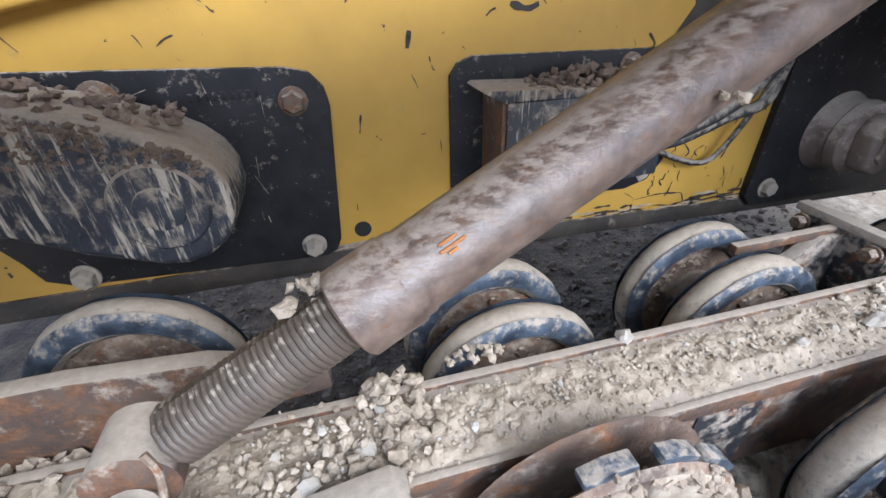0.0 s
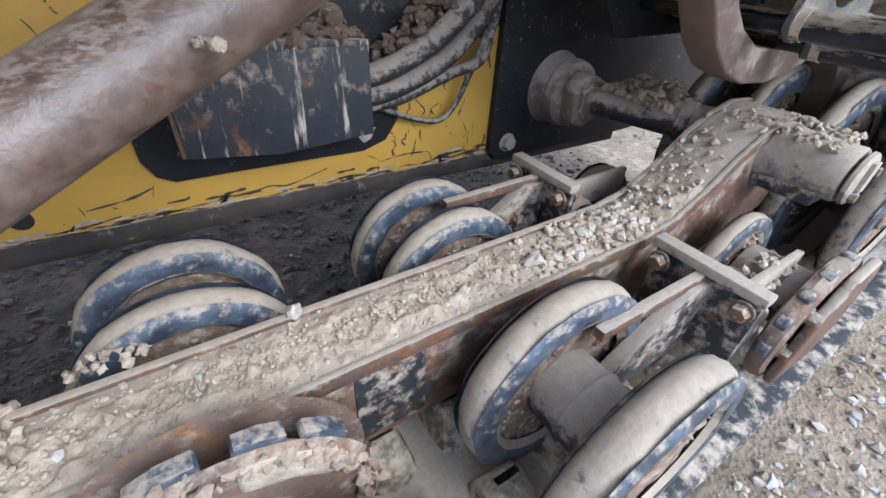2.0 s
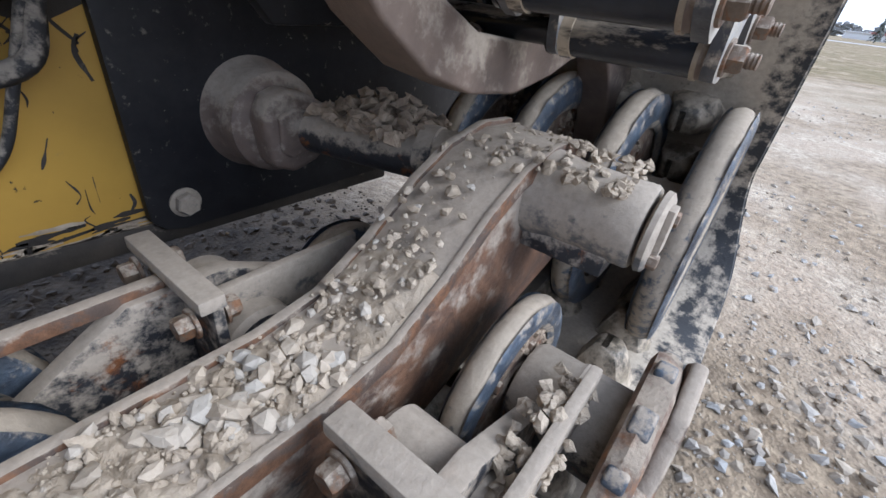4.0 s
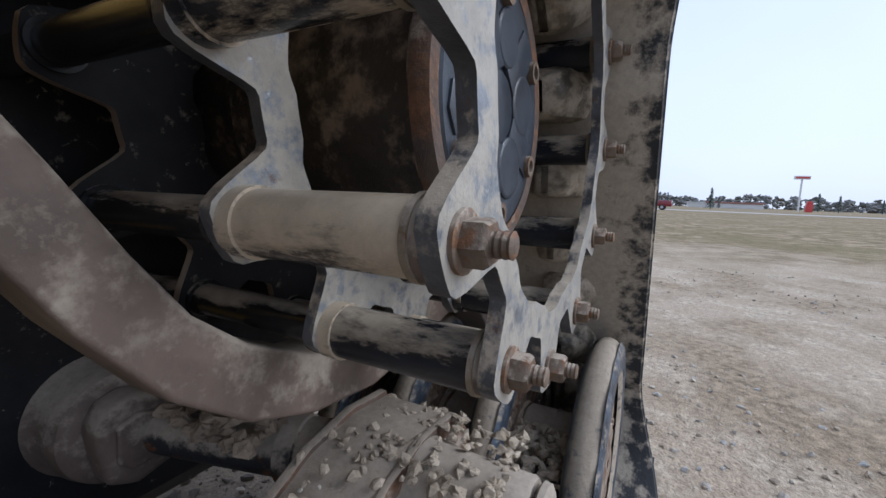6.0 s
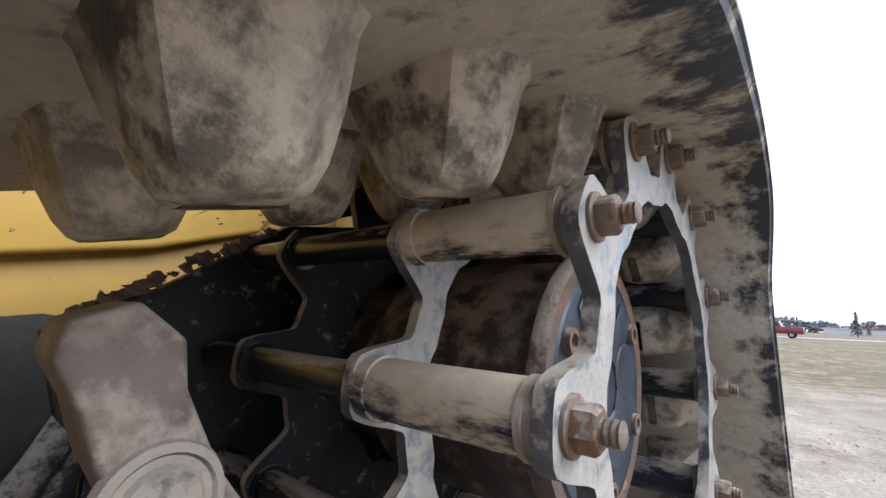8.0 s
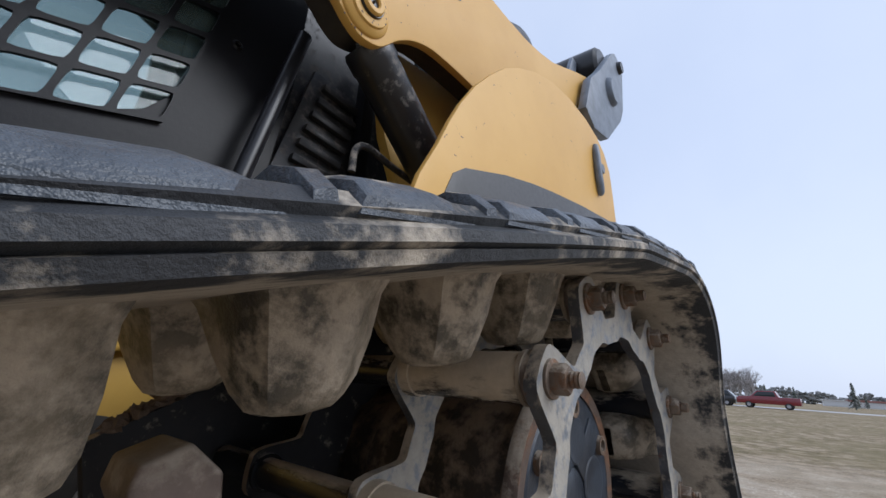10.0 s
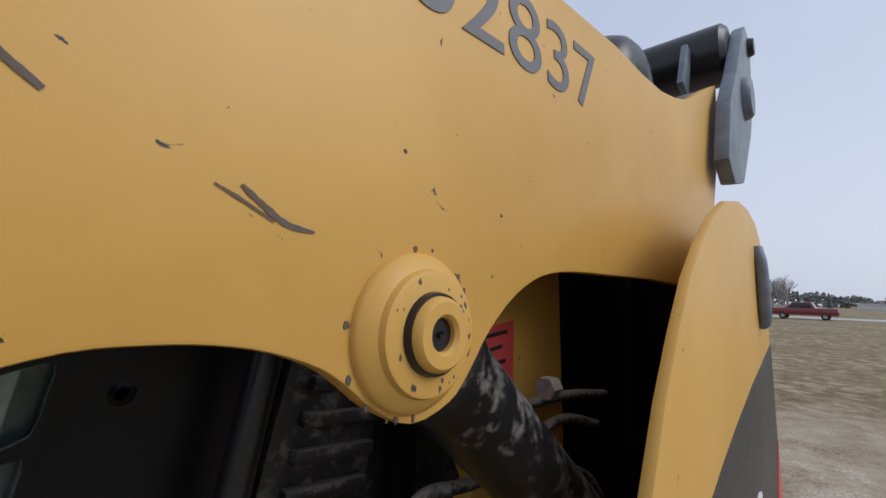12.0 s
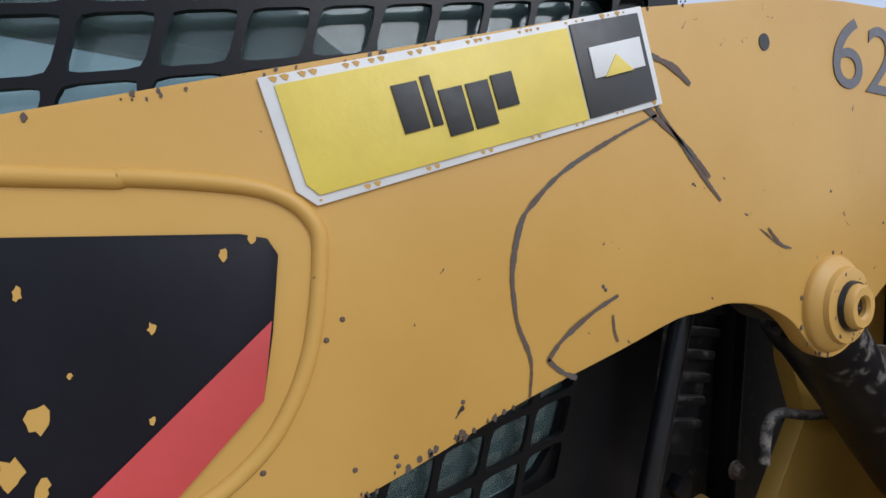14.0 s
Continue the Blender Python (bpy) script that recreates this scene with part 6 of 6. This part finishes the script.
for line in ([(1.2, 0.64, 1.3), (1.203, 0.64, 1.355), (1.235, 0.64, 1.378), (1.32, 0.64, 1.365), (1.5, 0.645, 1.35)], [(1.38, 0.64, 1.42), (1.45, 0.64, 1.44), (1.6, 0.64, 1.436), (1.78, 0.645, 1.41)],
             [(1.4, 0.64, 1.36), (1.5, 0.64, 1.393), (1.6, 0.64, 1.395), (1.74, 0.645, 1.355)], [(1.5, 0.64, 1.345), (1.56, 0.64, 1.324), (1.68, 0.64, 1.272), (1.76, 0.645, 1.2)]):
    part("hose", swept(line, 0.0085, 12), HOSE, loader, "grey hydraulic hose behind the lift cylinder")
part("hose_fitting", hexagon((1.44, 0.6, 1.475), (1, 0, 0), 0.03, 0.03), GREY_STEEL, loader, "steel hose fitting")
label_plate = part("warning_label", prism([(1.34, 1.43), (1.34, 1.56), (1.445, 1.572), (1.445, 1.442)], 0.657, 0.66, 0.0005), DECAL_RED, loader, "red warning label in the tower")

# ---------------------------------------------------------------- dirt, gravel and stones lying on the machine
rng = random.Random(21)
crumbs = []
for i in range(1500):
    x, y = rng.uniform(0.66, 1.25), rng.uniform(0.09, 0.4)
    z = 0.8885 + 0.31 * (x - 0.6) - 0.08 * (x - 0.6) ** 2 if x < 1.06 else SZ + math.sqrt(max(0.279 ** 2 - (x - SX) ** 2, 0))
    crumbs.append((x, y, z, 0.0015 + 0.007 * rng.random() ** 4))
lumps("dirt", crumbs, DIRT, "dry mud crumbs lying on top of the rubber track", "dirt", seed=61)
spots, stones = [], []
for i in range(5200):
    x = rng.uniform(-0.25, 1.05)
    y = 0.276 + rng.gauss(0, 0.026)
    if not 0.226 < y < 0.326:
        continue
    s = 0.0018 + 0.007 * rng.random() ** 3
    (spots if rng.random() < 0.86 else stones).append((x, y, top + max(0, x - 0.9) * 0.5 + rng.random() * 0.006 * (1 - abs(y - 0.276) / 0.06), s))
for i in range(420):
    x = rng.gauss(0.86, 0.13)
    y = 0.276 + rng.gauss(0, 0.03)
    z = top + 0.0045 + max(0, min(x - 0.9, 0.22)) * 0.6
    if 0.55 < x < 1.14 and 0.226 < y < 0.327:
        (stones if rng.random() < 0.45 else spots).append((x, y, z, 0.004 + 0.014 * rng.random() ** 2))
for i in range(300):
    x, y = rng.gauss(-0.04, 0.06), rng.gauss(0.265, 0.03)
    if 0.222 < y < 0.33:
        (stones if rng.random() < 0.25 else spots).append((x, y, top + 0.006 + 0.02 * rng.random() * max(0, 1 - abs(x + 0.04) / 0.16), 0.004 + 0.013 * rng.random() ** 2))
for i in range(46):
    x, y = rng.uniform(0.66, 0.9), 0.276 + rng.gauss(0, 0.024)
    if 0.232 < y < 0.32:
        stones.append((x, y, top + 0.006, rng.uniform(0.013, 0.026)))
bed = bmesh.new()
rows = []
for i in range(521):
    x = -0.3 + 1.3 * i / 520
    rows.append([])
    for j in range(25):
        v = j / 24
        h = 0.0075 * (1 - (2 * v - 1) ** 4) * (0.55 + 0.9 * noise.fractal(Vector((x * 44, v * 5, 2)), 0.7, 2.1, 6)) - 0.0015
        rows[-1].append(bed.verts.new((x, 0.2285 + 0.094 * v, top + max(0, x - 0.9) * 0.55 + max(h, -0.0015))))
for a, b in zip(rows, rows[1:]):
    for j in range(24):
        bed.faces.new((a[j], b[j], b[j + 1], a[j + 1]))
tagged(part("dirt", bed, DIRT, sharp=180), "uneven bed of dry tan dirt along the undercarriage beam", "dirt", kind="stuff")
lumps("dirt", spots, DIRT, "crumbly dry dirt lying along the undercarriage beam", "dirt", seed=31)
lumps("gravel", stones, BEAM_STONE, "small dusty stones lying along the undercarriage beam", "gravel", seed=32, rough=0.28)


def heap(name, x0, x1, y0, y1, z, height, n, size, material, label, seed):
    r = random.Random(seed)
    pts = []
    for i in range(n):
        u, v = r.random(), r.random()
        h = height * (1 - (2 * u - 1) ** 2) * (1 - (2 * v - 1) ** 2)
        zz = z(x0 + (x1 - x0) * u) if callable(z) else z
        pts.append((x0 + (x1 - x0) * u, y0 + (y1 - y0) * v, zz + h * r.random(), r.uniform(*size)))
    return lumps(name, pts, material, label, "dirt", seed=seed, rough=0.5)


heap("mud_heap", 0.27, 0.56, 0.62, 0.71, 0.508, 0.03, 240, (0.008, 0.024), CLAY, "brown mud heaped on the guard box", 41)
heap("mud_heap", -0.75, -0.2, 0.59, 0.71, lambda x: 0.574 - max(0, x + 0.42) * 0.26, 0.012, 260, (0.006, 0.02), CLAY, "brown mud on top of the suspension arm", 42)
heap("mud_heap", 1.1, 1.24, 0.4, 0.56, 0.385, 0.04, 240, (0.008, 0.026), CLOD, "clods of mud on the cross shaft", 43)
heap("mud_heap", 1.14, 1.28, 0.12, 0.32, 0.398, 0.012, 200, (0.006, 0.016), DIRT, "dry dirt on top of the axle collar and arch", 44)
heap("mud_heap", 1.14, 1.4, 0.305, 0.38, lambda x: 0.514 + max(0, x - 1.3) * 0.25, 0.02, 170, (0.008, 0.022), CLAY, "mud lumps lying in the bend of the fork", 45)
heap("mud_heap", -0.02, 0.05, 0.29, 0.35, top, 0.05, 90, (0.008, 0.02), DIRT, "dry dirt heaped under the tension cylinder", 46)
heap("mud_heap", -0.06, 0.0, 0.27, 0.31, 0.452, 0.012, 40, (0.006, 0.016), DIRT, "dry dirt on the spring's end", 47)
heap("mud_heap", -0.6, -0.2, 0.22, 0.36, 0.25, 0.03, 260, (0.01, 0.03), DIRT, "dry dirt in the front of the undercarriage frame", 48)
heap("mud_heap", 0.9, 1.06, 0.06, 0.11, 0.235, 0.03, 120, (0.006, 0.016), DIRT, "dry dirt on the bogie", 49)
heap("mud_heap", 1.36, 1.5, 0.1, 0.2, 0.29, 0.03, 140, (0.008, 0.02), DIRT, "dry dirt between the rear wheels", 50)
heap("mud_heap", 0.09, 0.16, 0.345, 0.37, top, 0.02, 30, (0.005, 0.012), DIRT, "dirt on the beam's edge", 51)
heap("mud_heap", 0.56, 0.86, 0.655, 0.715, lambda x: 0.44 + max(0, x - 0.6) * 0.5, 0.07, 260, (0.008, 0.03), CLAY, "mud and dead leaves caught behind the hoses", 52)
heap("mud_heap", 0.276, 0.298, 0.255, 0.272, 0.582, 0.004, 8, (0.007, 0.012), DIRT, "pale clod stuck on the tension cylinder", 53)
heap("mud_heap", 0.83, 1.03, 0.498, 0.522, lambda x: 0.8 + (x - 0.83) * 0.6, 0.01, 120, (0.006, 0.018), CLAY, "mud along the top edge of the black plate behind the sprocket", 54)
big = [(0.315, 0.33, 0.272, 0.02), (0.645, 0.262, 0.272, 0.026), (0.52, 0.262, 0.268, 0.018), (-0.075, 0.238, 0.275, 0.024), (-0.02, 0.26, 0.276, 0.02)]
for x, y, z, s in big:
    st = lumps("stone", [(x, y, z, s)], BEAM_STONE, "pale grey stone lying on the dusty beam", "stone", seed=int(x * 1000) + 99, kind="", detail=2)
# mud smeared over the upper half of the suspension arm's face, and drips of grime along the chassis bottom
r = random.Random(88)
smear = []
for i in range(700):
    x = r.uniform(-0.75, -0.17)
    z = 0.565 - max(0, x + 0.4) * 0.28 - abs(r.gauss(0, 0.03))
    if (x + 0.24) ** 2 + (z - 0.418) ** 2 < 0.086 ** 2 or x < -0.27:
        smear.append((x, 0.586, z, r.uniform(0.004, 0.013)))
lumps("mud", smear, CLAY, "brown mud smeared over the face of the suspension arm", "mud", seed=89, rough=0.5)
# Grime marks, made denser to darken the yellow plate for its shade too.
for i in range(45):
    x, z = r.uniform(0.6, 0.9), r.uniform(0.2, 0.46)
    mark(chassis, 0.7216, [(x, z), (x + r.uniform(-0.01, 0.01), z + 0.012), (x + r.uniform(-0.02, 0.02), z + r.uniform(0.015, 0.04))], r.uniform(0.0006, 0.0028), GRIME_SHADE)
for i in range(80):
    x = r.uniform(-0.1, 0.9)
    z = 0.225 - 0.03 * max(x, 0) + abs(r.gauss(0, 0.012))
    mark(chassis, 0.7216, [(x, z), (x + r.uniform(0.01, 0.03), z + r.uniform(-0.002, 0.004)), (x + r.uniform(0.03, 0.08), z + r.uniform(-0.004, 0.006))], r.uniform(0.0015, 0.005), GRIME_SHADE if i % 2 else DIRT)
# lines of small print on the red warning label, as plain bars
for i, (a, b) in enumerate(((1.345, 1.425), (1.345, 1.41), (1.345, 1.42), (1.35, 1.4))):
    z = 1.545 - 0.022 * i
    part("print_bar", prism([(a, z), (b, z + 0.008), (b, z + 0.014), (a, z + 0.006)], 0.6555, 0.6575, 0.0002), INK, label_plate)
part("print_bar", prism([(1.385, 1.449), (1.42, 1.453), (1.42, 1.467), (1.385, 1.463)], 0.6555, 0.6575, 0.0002), DECAL_WHITE, label_plate)
